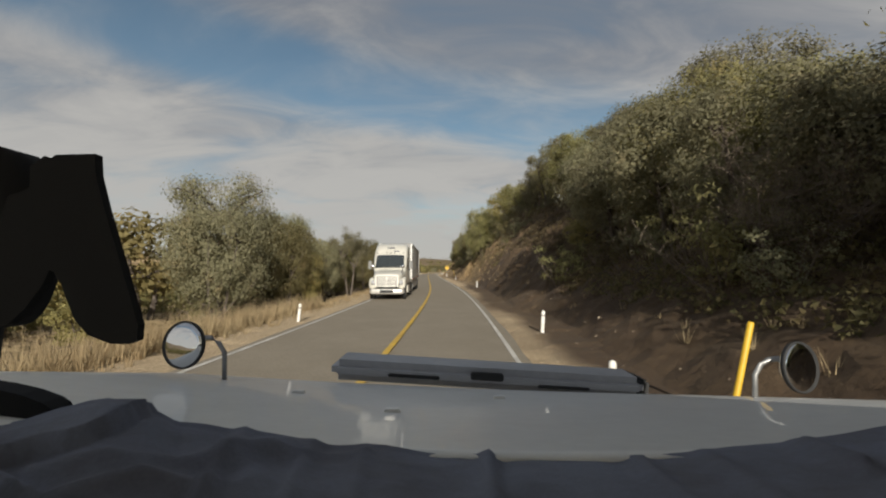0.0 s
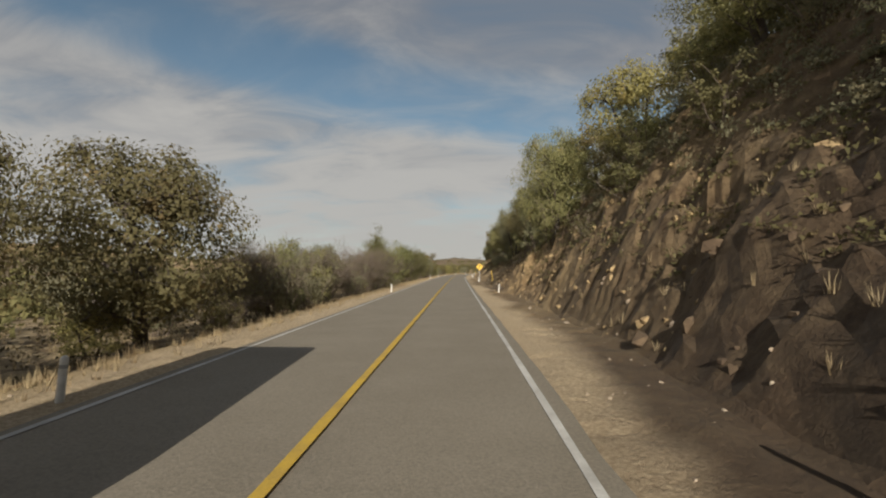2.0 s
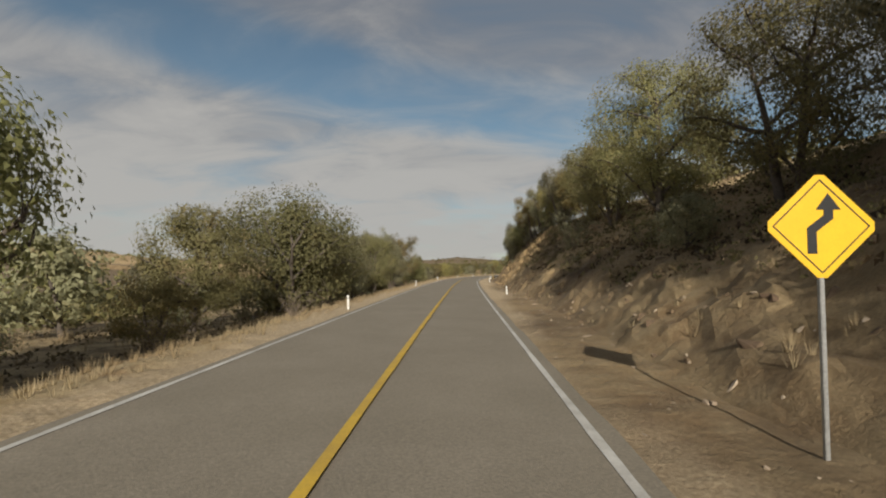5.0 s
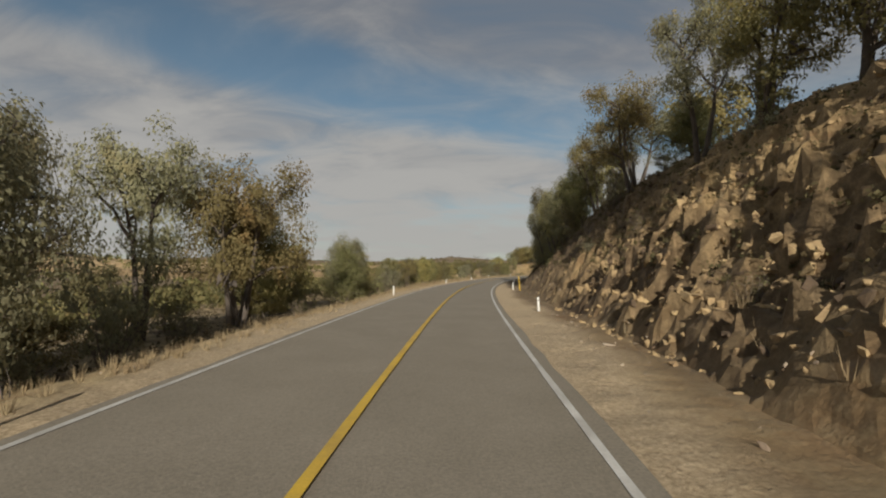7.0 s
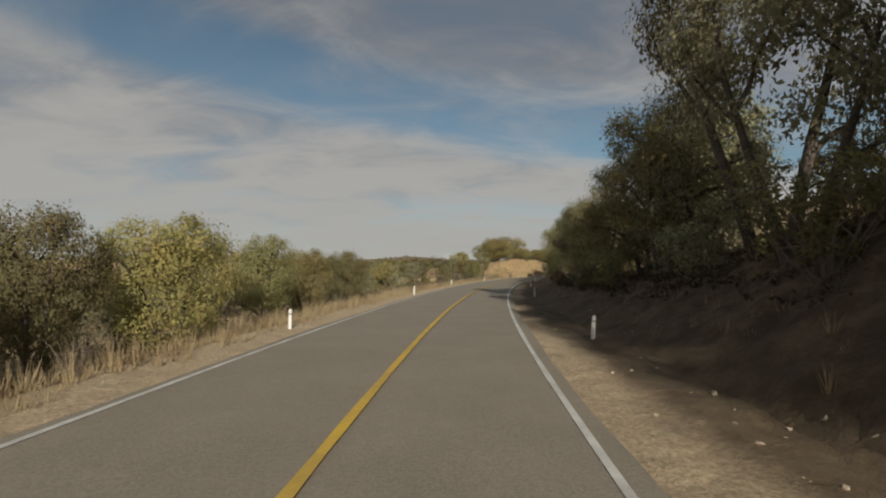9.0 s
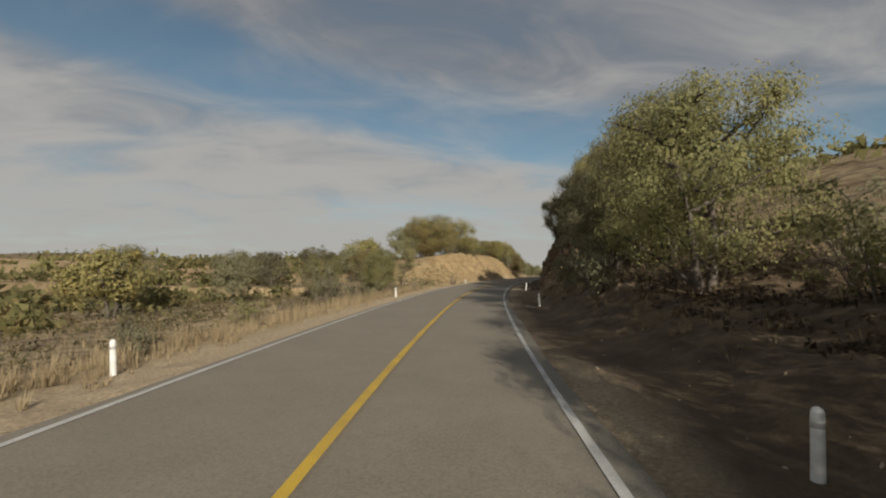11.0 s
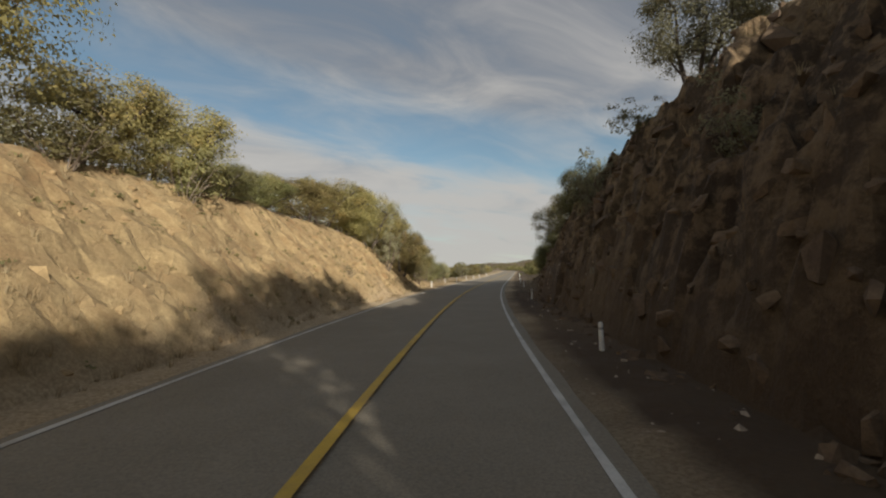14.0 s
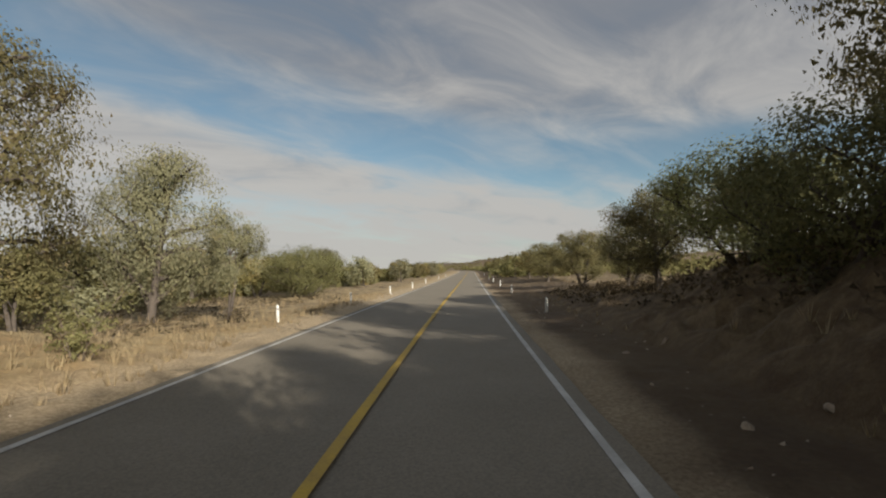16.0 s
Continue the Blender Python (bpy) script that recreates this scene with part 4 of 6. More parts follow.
plant("oak", 313, 7.2, 7.4, 5.0, 1)
plant("bush", 305, 5.8, 3.6, 3.6)
plant("bush", 311.5, 5.9, 3.8, 3.6)
plant("mid", 324, 14.5, 14.6, 6.6)
plant("oak", 323, 10.0, 13.0, 5.6, 1)
plant("oak", 329, 8.8, 12.4, 5.6, 0)
plant("oak", 328.3, 12.4, 12.6, 6.4)
plant("gold", 337, 11.0, 15.4, 5.6)
plant("oak", 335, 13.0, 15.6, 6.4)
plant("oak", 344.0, 11.4, 17.4, 6.4, 0)
plant("oak", 349.5, 12.4, 17.2, 7.0, 2)
plant("thin", 356, 10.8, 15.4, 4.8)
plant("thin", 355.8, 7.6, 14.2, 4.4, 1)
plant("thin", 346.4, 7.2, 12.0, 3.8, 0)
plant("juniper", 362, 7.6, 10.4, 3.6, 1)
plant("bush", 345, 9.6, 12.2, 3.6)
plant("bush", 348, 10.4, 13.0, 3.8)
plant("bush", 340, 10.2, 11.4, 3.6)
plant("bush", 343, 8.6, 10.0, 3.0)
plant("bush", 353, 11.4, 12.4, 3.4)
plant("bush", 366, 7.4, 9.2, 3.4, 0)
plant("bush", 370.5, 6.6, 6.4, 2.8, 1)
plant("bush", 358, 7.6, 9.0, 3.0, 1)
plant("oak", 380.0, 9.6, 14.6, 5.8, 2)
plant("bush", 386, 6.6, 8.4, 3.6)
plant("juniper", 396, 7.4, 9.0, 4.0, 1)
plant("gold", 376.3, 13.0, 17.2, 4.8)
plant("bush", 368, 12, 13.2, 3.2)
plant("bush", 384, 8.6, 10.6, 3.6)
plant("juniper", 391.5, 7.4, 9.4, 3.8)
plant("bush", 396, 7.2, 7.6, 3.6)
plant("bush", 401, 7.4, 7.0, 3.4)
plant("thin", 409.2, 12.4, 13.6, 4.4, 0)
plant("juniper", 404, 9.6, 10.4, 3.4, 0)
plant("bush", 408, 10.2, 9.8, 3.6)
plant("oak", 418.2, 9.2, 11.6, 7.0, 0)
plant("juniper", 399, 9.2, 10.2, 4.0, 0)
plant("bush", 405, 8.0, 7.8, 4.0)
plant("juniper", 412, 8.6, 6.6, 3.6, 1)
plant("juniper", 420.4, 6.9, 5.7, 4.0, 1)
plant("juniper", 426, 8.6, 6.0, 4.8, 1)
plant("oak", 424, 14.5, 10.4, 5.4)
plant("oak", 435.1, 9.6, 6.4, 5.4, 1)
plant("thin", 434, 13.0, 7.4, 4.0)
plant("oak", 442, 10.5, 5.6, 5.0)
plant("oak", 455, 10.5, 5.8, 6.0)
plant("oak", 474.7, 10.6, 5.8, 7.0)

# the close wood on the slope where the drive begins; trees behind the start are unseen, added to shade it
for k in range(34):
    s = -40 + k * 1.95 + grow.uniform(-1, 1)
    right = grow.uniform(8.4, 10.0) if k % 2 else grow.uniform(10.0, 13.0)
    tall = grow.uniform(4.6, 6.4) if s < 6 else min(grow.uniform(4.4, 6.2), 2.2 + 0.42 * max(s, 9) - floor_at(s, right + EYE_RIGHT))
    plant("oak" if 2 < s < 40 else "mid", s, right, max(tall, 2.0), over_road=False)
plant("bare", 10.6, 7.4, 4.0, 3.0, 1, over_road=False)
# leafy scrub low on the same slope
for k in range(18):
    s = 8 + k * 1.0 + grow.uniform(-0.6, 0.6)
    plant(("bush", "bush", "dry")[k % 3], s, grow.uniform(5.4, 9.5), grow.uniform(1.2, 2.6), over_road=False)
# scrub in front of the sunny bank
for k in range(14):
    plant(("bush", "dry")[k % 2], 318 + k * 1.7 + grow.uniform(-0.6, 0.6), -grow.uniform(8.0, 13), grow.uniform(0.7, 1.6), over_road=False)

# the wood that goes on behind them
for k in range(22):
    s = -10 + k * 20.6 + grow.uniform(-3, 3)
    if 250 < s < 300:
        continue
    plant("far", s, grow.uniform(16, 20), grow.uniform(4.2, 6.0), over_road=False)
for k in range(42):
    s = 0 + k * 11.5 + grow.uniform(-3, 3)
    if 84 < s < 120 or 285 < s < 335:
        if k % 3:
            continue
    plant("far", s, -grow.uniform(17, 28), grow.uniform(3.6, 5.6), over_road=False)
for k in range(22):
    s = 475 + k * 9 + grow.uniform(-3, 3)
    plant("far", s, grow.uniform(9, 15), grow.uniform(4, 5.8), over_road=False)
    plant("far", s + 4, -grow.uniform(10, 18), grow.uniform(3.8, 5.4), over_road=False)

# thickets between the trunks
for k in range(84):
    s = 2 + k * 5.2 + grow.uniform(-1.4, 1.4)
    if 284 < s < 316 or 340 < s < 408:
        continue
    plant("mid" if k % 3 == 0 else "bush", s, -grow.uniform(11, 15.5), grow.uniform(1.6, 3.2), over_road=False)
for k in range(66):
    s = -4 + k * 3.7 + grow.uniform(-1, 1)
    s = s if s < 30 else s + 26 if s < 52 else s + 58 if s < 110 else s + 60
    if 178 < s < 232:
        continue
    plant("mid" if k % 3 == 0 else "bush", s, grow.uniform(7.5, 13), grow.uniform(1.4, 3.0), over_road=False)

# low bushes on the verges and on the cut
for k in range(56):
    s = 4 + k * 7.6 + grow.uniform(-2.5, 2.5)
    if not 335 < s < 415:
        plant(grow.choice(("bush", "dry", "dry")), s, -grow.uniform(7.6, 11.5), grow.uniform(0.7, 1.7), over_road=False)
    plant(grow.choice(("bush", "dry", "dry")), s, grow.uniform(6.0, 10.5), grow.uniform(0.5, 1.3), over_road=False)
    if k % 2:
        plant("bush", s + 2, grow.uniform(10.5, 13.5), grow.uniform(0.9, 2.0), over_road=False)
plant("dry", 344, -6.6, 1.9, 2.2, 1, over_road=False)
plant("dry", 388, -8.0, 0.9, 1.1, 0, over_road=False)
for kind, kinds in KINDS.items():
    for i, (thing, _) in enumerate(kinds):
        for m in spots[kind][i][1:]:
            copy_thing(thing, m)
        if spots[kind][i]:
            thing.matrix_basis = spots[kind][i][0]


# ---------------------------------------------------------------- posts, poles and the sign
def ring_post(name, profile, mat, parent, sides=14):
    """A round post from (radius, height) pairs."""
    v, f = [], []
    for r, z in profile:
        for k in range(sides):
            a = 2 * math.pi * k / sides
            v.append((r * math.cos(a), r * math.sin(a), z))
    for i in range(len(profile) - 1):
        for k in range(sides):
            a, b = i * sides + k, i * sides + (k + 1) % sides
            f.append((a, b, b + sides, a + sides))
    f.append(tuple(range(len(v) - sides, len(v))))
    return mesh_object(name, v, f, mat, parent, True)


def box(name, size, at, mat, parent, bevel=0.01):
    bm = bmesh.new()
    bmesh.ops.create_cube(bm, size=1)
    bmesh.ops.scale(bm, vec=size, verts=bm.verts)
    if bevel:
        bmesh.ops.bevel(bm, geom=bm.edges[:], offset=min(bevel, min(size) * 0.4), segments=2, affect="EDGES")
    bmesh.ops.translate(bm, vec=at, verts=bm.verts)
    me = bpy.data.meshes.new(name)
    bm.to_mesh(me)
    bm.free()
    me.materials.append(mat)
    ob = new(name, me)
    ob.parent = parent
    return ob


REFLECT = material("reflector_band", (0.55, 0.53, 0.50), 0.25, 0.3, scale=10, fine=60, spread=0.1)
marker = tagged(new("marker_post"), "white round-topped plastic marker post at the road edge", "post", group="marker posts along the road")
ring_post("shaft", [(0.062, -0.2), (0.062, 0.0), (0.06, 0.60), (0.058, 0.665), (0.045, 0.70), (0.02, 0.717)], POST_WHITE, marker)
ring_post("reflector_band", [(0.0622, 0.52), (0.0628, 0.525), (0.0628, 0.575), (0.0615, 0.58)], REFLECT, marker)
posts = [(7.0, 4.0), (15.3, 4.5), (53.8, 5.4), (91.2, 5.3), (126.2, 5.0), (164.5, 5.0), (200.6, 5.0), (224.4, 5.1), (244.4, 5.1), (266, 5.0), (287, 5.0),
         (308.5, 4.9), (329.2, 4.9), (350.4, 4.8), (371.5, 4.9), (392, 5.1), (413.0, 5.4), (434.0, 5.3), (452, 5.2), (468, 5.2), (486, 5.2), (504, 5.2), (538, 5.2)]
posts += [(18.2, -4.5), (57.0, -4.5), (92.2, -4.4), (149.3, -4.5), (183, -4.7), (214, -4.8), (245.8, -4.9), (267.4, -4.6), (291, -5.4), (316, -4.9),
          (347.9, -4.1), (411.8, -5.0), (429.0, -6.0), (438, -5.4), (449, -5.0), (462, -4.8), (477, -4.8), (503, -4.8), (528, -4.8)]
turns = random.Random(9)
for i, (s, d) in enumerate(posts):
    m = Matrix.Translation(place(s, d)) @ pose(0, 0, 0, turns.uniform(-4, 4), turns.uniform(-4, 4), turns.uniform(0, 360))
    if i == 0:
        first_post = m
    else:
        copy_thing(marker, m)
marker.matrix_basis = first_post

stake = tagged(new("marker_pole"), "tall thin yellow marker pole leaning beside the road", "pole", group="yellow marker poles")
ring_post("shaft", [(0.042, -0.3), (0.042, 1.36), (0.03, 1.39)], material("yellow_pole_paint", (0.72, 0.47, 0.03), 0.5, mottle=(0.6, 0.36, 0.03), scale=4, fine=20, spread=0.1), stake, 12)
for s, right, tilt in ((109.5, 4.6, -8), (222.7, 4.2, -6)):
    copy_thing(stake, Matrix.Translation(place(s, right + EYE_RIGHT)) @ pose(0, 0, 0, 0, tilt, -heading(s)))
stake.matrix_basis = Matrix.Translation(place(6.2, 3.7 + EYE_RIGHT)) @ pose(0, 0, 0, 0, 13, 0)

sign = tagged(new("warning_sign"), "yellow diamond curve warning sign on a steel post", "road sign")
sign.matrix_basis = Matrix.Translation(place(130.7, 3.8 + EYE_RIGHT)) @ pose(0, 0, 0, 0, 0, -heading(130))
box("post", (0.05, 0.05, 2.6), (0, 0.02, 1.2), GALVANISED, sign, 0.006)


def plate(name, outline, y0, y1, mat, parent):
    """A flat plate with an outline in x and z, standing across the road."""
    bm = bmesh.new()
    f = bm.faces.new([bm.verts.new((x, y0, z)) for x, z in outline])
    g = bmesh.ops.extrude_face_region(bm, geom=[f])
    bmesh.ops.translate(bm, vec=(0, y1 - y0, 0), verts=[e for e in g["geom"] if isinstance(e, bmesh.types.BMVert)])
    bmesh.ops.recalc_face_normals(bm, faces=bm.faces)
    me = bpy.data.meshes.new(name)
    bm.to_mesh(me)
    bm.free()
    me.materials.append(mat)
    ob = new(name, me)
    ob.parent = parent
    return ob


def diamond(r, z):
    c = 0.09 * r
    return [(-r, z - c), (-r, z + c), (-c, z + r), (c, z + r), (r, z + c), (r, z - c), (c, z - r), (-c, z - r)]


face = plate("panel", diamond(0.56, 2.5), -0.012, -0.003, SIGN_YELLOW, sign)
ZS = 2.5
arrow = plate("arrow", [(-0.15, ZS - 0.30), (-0.05, ZS - 0.30), (-0.05, ZS - 0.06), (0.13, ZS + 0.08), (0.13, ZS + 0.18), (0.21, ZS + 0.18),
                        (0.08, ZS + 0.36), (-0.05, ZS + 0.18), (0.03, ZS + 0.18), (0.03, ZS + 0.12), (-0.15, ZS - 0.02)], -0.018, -0.0125, BLACK_PAINT, sign)
for k in range(4):
    a, b, r0, r1 = k * math.pi / 2, (k + 1) * math.pi / 2, 0.515, 0.495
    plate("border", [(r0 * math.cos(a), ZS + r0 * math.sin(a)), (r0 * math.cos(b), ZS + r0 * math.sin(b)),
                     (r1 * math.cos(b), ZS + r1 * math.sin(b)), (r1 * math.cos(a), ZS + r1 * math.sin(a))], -0.016, -0.0125, BLACK_PAINT, sign)


# ---------------------------------------------------------------- ground cover
def cover(seed, n, s_range, d_range, keep=None):
    """Random places on the ground: s, d and the ground's position there."""
    rs = np.random.RandomState(seed)
    s, d = rs.uniform(*s_range, n), rs.uniform(*d_range, n) + EYE_RIGHT
    if keep is not None:
        ok = keep(s, d)
        s, d = s[ok], d[ok]
    x, y = spot(s, d)
    return rs, s, d, np.stack([x, y, relief(s, d)[0]], -1)


def stuff(name, verts, faces, mat, label, category):
    return tagged(mesh_object(name, verts.tolist(), faces.tolist(), mat), label, category, kind="stuff")


def tufts(name, seed, n, s_range, d_range, tall, label, keep=None, blades=10, mat=None):
    rs, s, d, p = cover(seed, n, s_range, d_range, keep)
    n = len(p)
    h = rs.uniform(*tall, (n, 1, 1)) * rs.uniform(0.6, 1.1, (n, blades, 1))
    a = rs.uniform(0, 6.28, (n, blades))
    way = np.stack([np.cos(a), np.sin(a), np.zeros_like(a)], -1)
    root = p[:, None, :] + way * 0.10 * rs.uniform(0, 1, (n, blades, 1)) - np.array([0, 0, 0.03])
    side = np.stack([-np.sin(a), np.cos(a), np.zeros_like(a)], -1) * 0.011
    tip = root + way * h * rs.uniform(0.15, 0.6, (n, blades, 1)) + np.array([0, 0, 1]) * h
    v = np.stack([root - side, root + side, tip], 2).reshape(-1, 3)
    stuff(name, v, np.arange(len(v)).reshape(-1, 3), mat or STRAW, label, "grass")


def not_bank(s, d):
    return ~((s > 334) & (s < 412) & (d < -6.4))


tufts("dry_grass", 1, 5600, (0, 450), (-9.6, -6.4), (0.12, 0.42), "tall dry straw grass on the verge", not_bank)
tufts("dry_grass", 2, 3600, (0, 450), (-26, -9.6), (0.25, 0.7), "dry grass under the trees", not_bank)
tufts("dry_grass", 3, 2600, (0, 450), (4.6, 13), (0.15, 0.45), "dry grass on the road cut")
tufts("dry_grass", 4, 900, (334, 425), (-11.5, -6.2), (0.15, 0.4), "dry grass on the sunny bank")
tufts("dry_grass", 5, 900, (2, 26), (-10.5, -7.0), (0.5, 1.1), "tall plumed dry grass beside the road")
tufts("dry_grass", 6, 1400, (225, 330), (-10.5, -7.0), (0.4, 0.9), "tall dry grass beside the road")


def thicket(name, seed, n, s_range, d_range, size, leaf, mat, label, keep=None, each=16):
    """Low tangled scrub: sprays in small domes on the ground."""
    rs, s, d, p = cover(seed, n, s_range, d_range, keep)
    n = len(p)
    r = rs.uniform(*size, n)
    way = rs.normal(size=(n, each, 3))
    way[..., 2] = np.abs(way[..., 2])
    way /= np.linalg.norm(way, axis=-1, keepdims=True)
    c = (p[:, None] + way * (r[:, None] * rs.uniform(0.4, 1, (n, each)))[..., None] * np.array([1, 1, 0.9])).reshape(-1, 3)
    m = len(c)
    a = rs.normal(size=(m, 3))
    a /= np.linalg.norm(a, axis=1, keepdims=True)
    b = np.cross(a, rs.normal(size=(m, 3)))
    b /= np.linalg.norm(b, axis=1, keepdims=True)
    k = leaf * rs.uniform(0.6, 1.4, (m, 1))
    v = np.stack([c - a * k, c + a * k * 0.6 + b * k * 0.6, c + a * k * 0.3 - b * k * 0.6], 1).reshape(-1, 3)
    stuff(name, v, np.arange(m * 3).reshape(-1, 3), mat, label, "scrub")


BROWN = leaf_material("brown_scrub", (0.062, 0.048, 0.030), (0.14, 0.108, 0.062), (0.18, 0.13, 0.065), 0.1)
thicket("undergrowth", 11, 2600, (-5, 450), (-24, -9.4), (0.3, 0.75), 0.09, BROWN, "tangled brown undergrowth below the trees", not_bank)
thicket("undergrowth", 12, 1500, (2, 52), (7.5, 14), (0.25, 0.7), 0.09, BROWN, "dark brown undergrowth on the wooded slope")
thicket("undergrowth", 28, 900, (6, 28), (5.6, 10.5), (0.2, 0.6), 0.07, SCRUB, "dry olive scrub on the wooded slope")
thicket("undergrowth", 29, 700, (316, 350), (-13, -7.2), (0.15, 0.4), 0.05, SCRUB, "dry scrub before the sunny bank")
thicket("undergrowth", 13, 900, (100, 182), (6.5, 14), (0.2, 0.6), 0.08, BROWN, "brown undergrowth on the wooded slope")
thicket("undergrowth", 27, 1500, (96, 180), (6.6, 14), (0.2, 0.55), 0.07, SCRUB, "dry olive scrub on the slope")
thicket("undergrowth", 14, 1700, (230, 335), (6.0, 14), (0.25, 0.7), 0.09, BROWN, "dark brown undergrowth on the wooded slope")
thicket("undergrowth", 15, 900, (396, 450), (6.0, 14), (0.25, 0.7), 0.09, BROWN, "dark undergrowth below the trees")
thicket("undergrowth", 19, 1400, (270, 345), (-60, -12), (0.4, 0.9), 0.12, SCRUB, "dry scrub on the low ground", not_bank)
thicket("undergrowth", 20, 1600, (0, 270), (-60, -22), (0.4, 1.0), 0.14, SCRUB, "dry scrub on the low ground", not_bank)
thicket("undergrowth", 32, 260, (56, 84), (8.5, 13.5), (0.3, 0.7), 0.07, OLIVE, "grey green scrub at the top of the cut", None, 60)
thicket("undergrowth", 16, 1300, (54, 100), (6.0, 13.5), (0.15, 0.5), 0.07, SCRUB, "thin scrub on the rocky cut")
thicket("undergrowth", 17, 1000, (182, 232), (6.4, 13.4), (0.15, 0.45), 0.07, SCRUB, "thin scrub on the rocky cut")
thicket("undergrowth", 18, 420, (336, 412), (-11.8, -6.6), (0.10, 0.3), 0.05, SCRUB, "thin scrub on the sunny bank")

# woods on the hills far off
FARWOOD = leaf_material("far_leaves", (0.12, 0.115, 0.045), (0.26, 0.235, 0.10), (0.28, 0.21, 0.09), 0.08)
thicket("far_woods", 26, 600, (0, 470), (-34, -22), (1.2, 2.2), 0.34, FARWOOD, "scrub oak wood behind the verge", None, 40)
thicket("far_woods", 21, 2600, (-60, 700), (-75, -30), (1.3, 2.6), 0.55, FARWOOD, "scrub oak wood on the low ground", None, 26)
thicket("far_woods", 22, 2600, (-100, 1100), (-420, -70), (1.5, 3.0), 0.8, FARWOOD, "scrub oak wood on distant hills", None, 20)
thicket("far_woods", 23, 2600, (-100, 2300), (-1300, -300), (2.0, 4.0), 1.3, FARWOOD, "scrub oak wood on distant hills", None, 16)
thicket("far_woods", 24, 1500, (-60, 800), (22, 140), (1.3, 2.6), 0.6, FARWOOD, "scrub oak wood above the cut", None, 22)
thicket("far_woods", 30, 520, (500, 800), (7, 60), (2.2, 3.8), 0.5, FARWOOD, "scrub oak wood along the far road", None, 70)
thicket("far_woods", 31, 420, (480, 760), (-60, -14), (1.8, 3.2), 0.5, FARWOOD, "scrub oak wood along the far road", None, 60)
thicket("far_woods", 25, 2200, (700, 2300), (-280, 500), (2.0, 3.6), 1.1, FARWOOD, "scrub oak wood on distant hills",
        lambda s, d: np.abs(d) > 12, 18)


# ---------------------------------------------------------------- stones and rocks
def rock_mesh(seed, points=16, squash=(1, 1, 1)):
    rs = np.random.RandomState(seed)
    p = rs.uniform(-1, 1, (points, 3))
    p = p / np.max(np.abs(p), axis=1, keepdims=True) * rs.uniform(0.78, 1.0, (points, 1)) * 0.5 * np.array(squash)
    bm = bmesh.new()
    for q in p:
        bm.verts.new(q)
    hull = bmesh.ops.convex_hull(bm, input=bm.verts)
    bmesh.ops.delete(bm, geom=[e for e in hull["geom_interior"] if isinstance(e, bmesh.types.BMVert)], context="VERTS")
    bmesh.ops.triangulate(bm, faces=bm.faces)
    bmesh.ops.recalc_face_normals(bm, faces=bm.faces)
    me = bpy.data.meshes.new("rock")
    bm.to_mesh(me)
    bm.free()
    me.materials.append(ROCK)
    return me


ROCKS = [rock_mesh(100 + i, 15, q) for i, q in enumerate([(1, 0.8, 0.7), (0.8, 0.7, 1.3), (0.7, 0.6, 1.5), (1.1, 0.7, 0.6), (0.9, 0.9, 0.9),
                                                          (0.6, 0.6, 1.4), (1.2, 0.8, 0.5), (0.8, 0.6, 1.1)])]
BROWN_ROCKS = []
for me in ROCKS:
    other = me.copy()
    other.materials[0] = BROWN_ROCK
    BROWN_ROCKS.append(other)
ROCK_V = []
ROCK_F = []
for me in ROCKS:
    ROCK_V.append(np.array([v.co[:] for v in me.vertices]))
    ROCK_F.append(np.array([p.vertices[:] for p in me.polygons]))


def slope_turn(s, d, rng, upright):
    """A turn that sets a rock with its back to the slope."""
    h = 0.25
    dz = (floor_at(s, d + h) - floor_at(s, d - h)) / (2 * h)
    tilt = math.degrees(math.atan(max(-1.6, min(1.6, dz)))) * (1 - upright)
    return pose(0, 0, 0, 0, 0, -heading(s)) @ pose(0, 0, 0, rng.uniform(-14, 14), -tilt, 0) @ pose(0, 0, 0, rng.uniform(-10, 10), rng.uniform(-12, 12), rng.uniform(0, 360))


def single_rocks(seed, n, s_range, d_range, size, upright, kinds, out=0.0, shapes=None):
    """Large rocks of the cut, each a piece of its own."""
    rng = random.Random(seed)
    for _ in range(n):
        s, d = rng.uniform(*s_range), rng.uniform(*d_range) + EYE_RIGHT
        k = rng.uniform(*size) * (0.6 + 0.4 * rng.random())
        ob = new("rock", (shapes or ROCKS)[rng.choice(kinds)])
        at = place(s, d)
        side = -1 if d > 0 else 1
        x, y = spot(s, d + side * out * k)
        at.z -= 0.36 * k
        at.x, at.y = float(x), float(y)
        ob.parent = ground
        ob.matrix_basis = Matrix.Translation(at) @ slope_turn(s, d, rng, upright) @ Matrix.Diagonal((k, k, k * rng.uniform(0.9, 1.4), 1))


def rubble(name, seed, n, s_range, d_range, size, label, mat, keep=None):
    """The many smaller stones, joined."""
    rs, s, d, p = cover(seed, n, s_range, d_range, keep)
    vs, fs, at = [], [], 0
    for i in range(len(p)):
        k = rs.randint(len(ROCK_V))
        e = Euler(rs.uniform(0, 6.28, 3)).to_matrix()
        v = ROCK_V[k] @ np.array(e).T * (big := rs.uniform(*size) * rs.uniform(0.5, 1)) + p[i] - np.array([0, 0, 0.22 * big])
        vs.append(v)
        fs.append(ROCK_F[k] + at)
        at += len(v)
    stuff(name, np.concatenate(vs), np.concatenate(fs), mat, label, "stones")


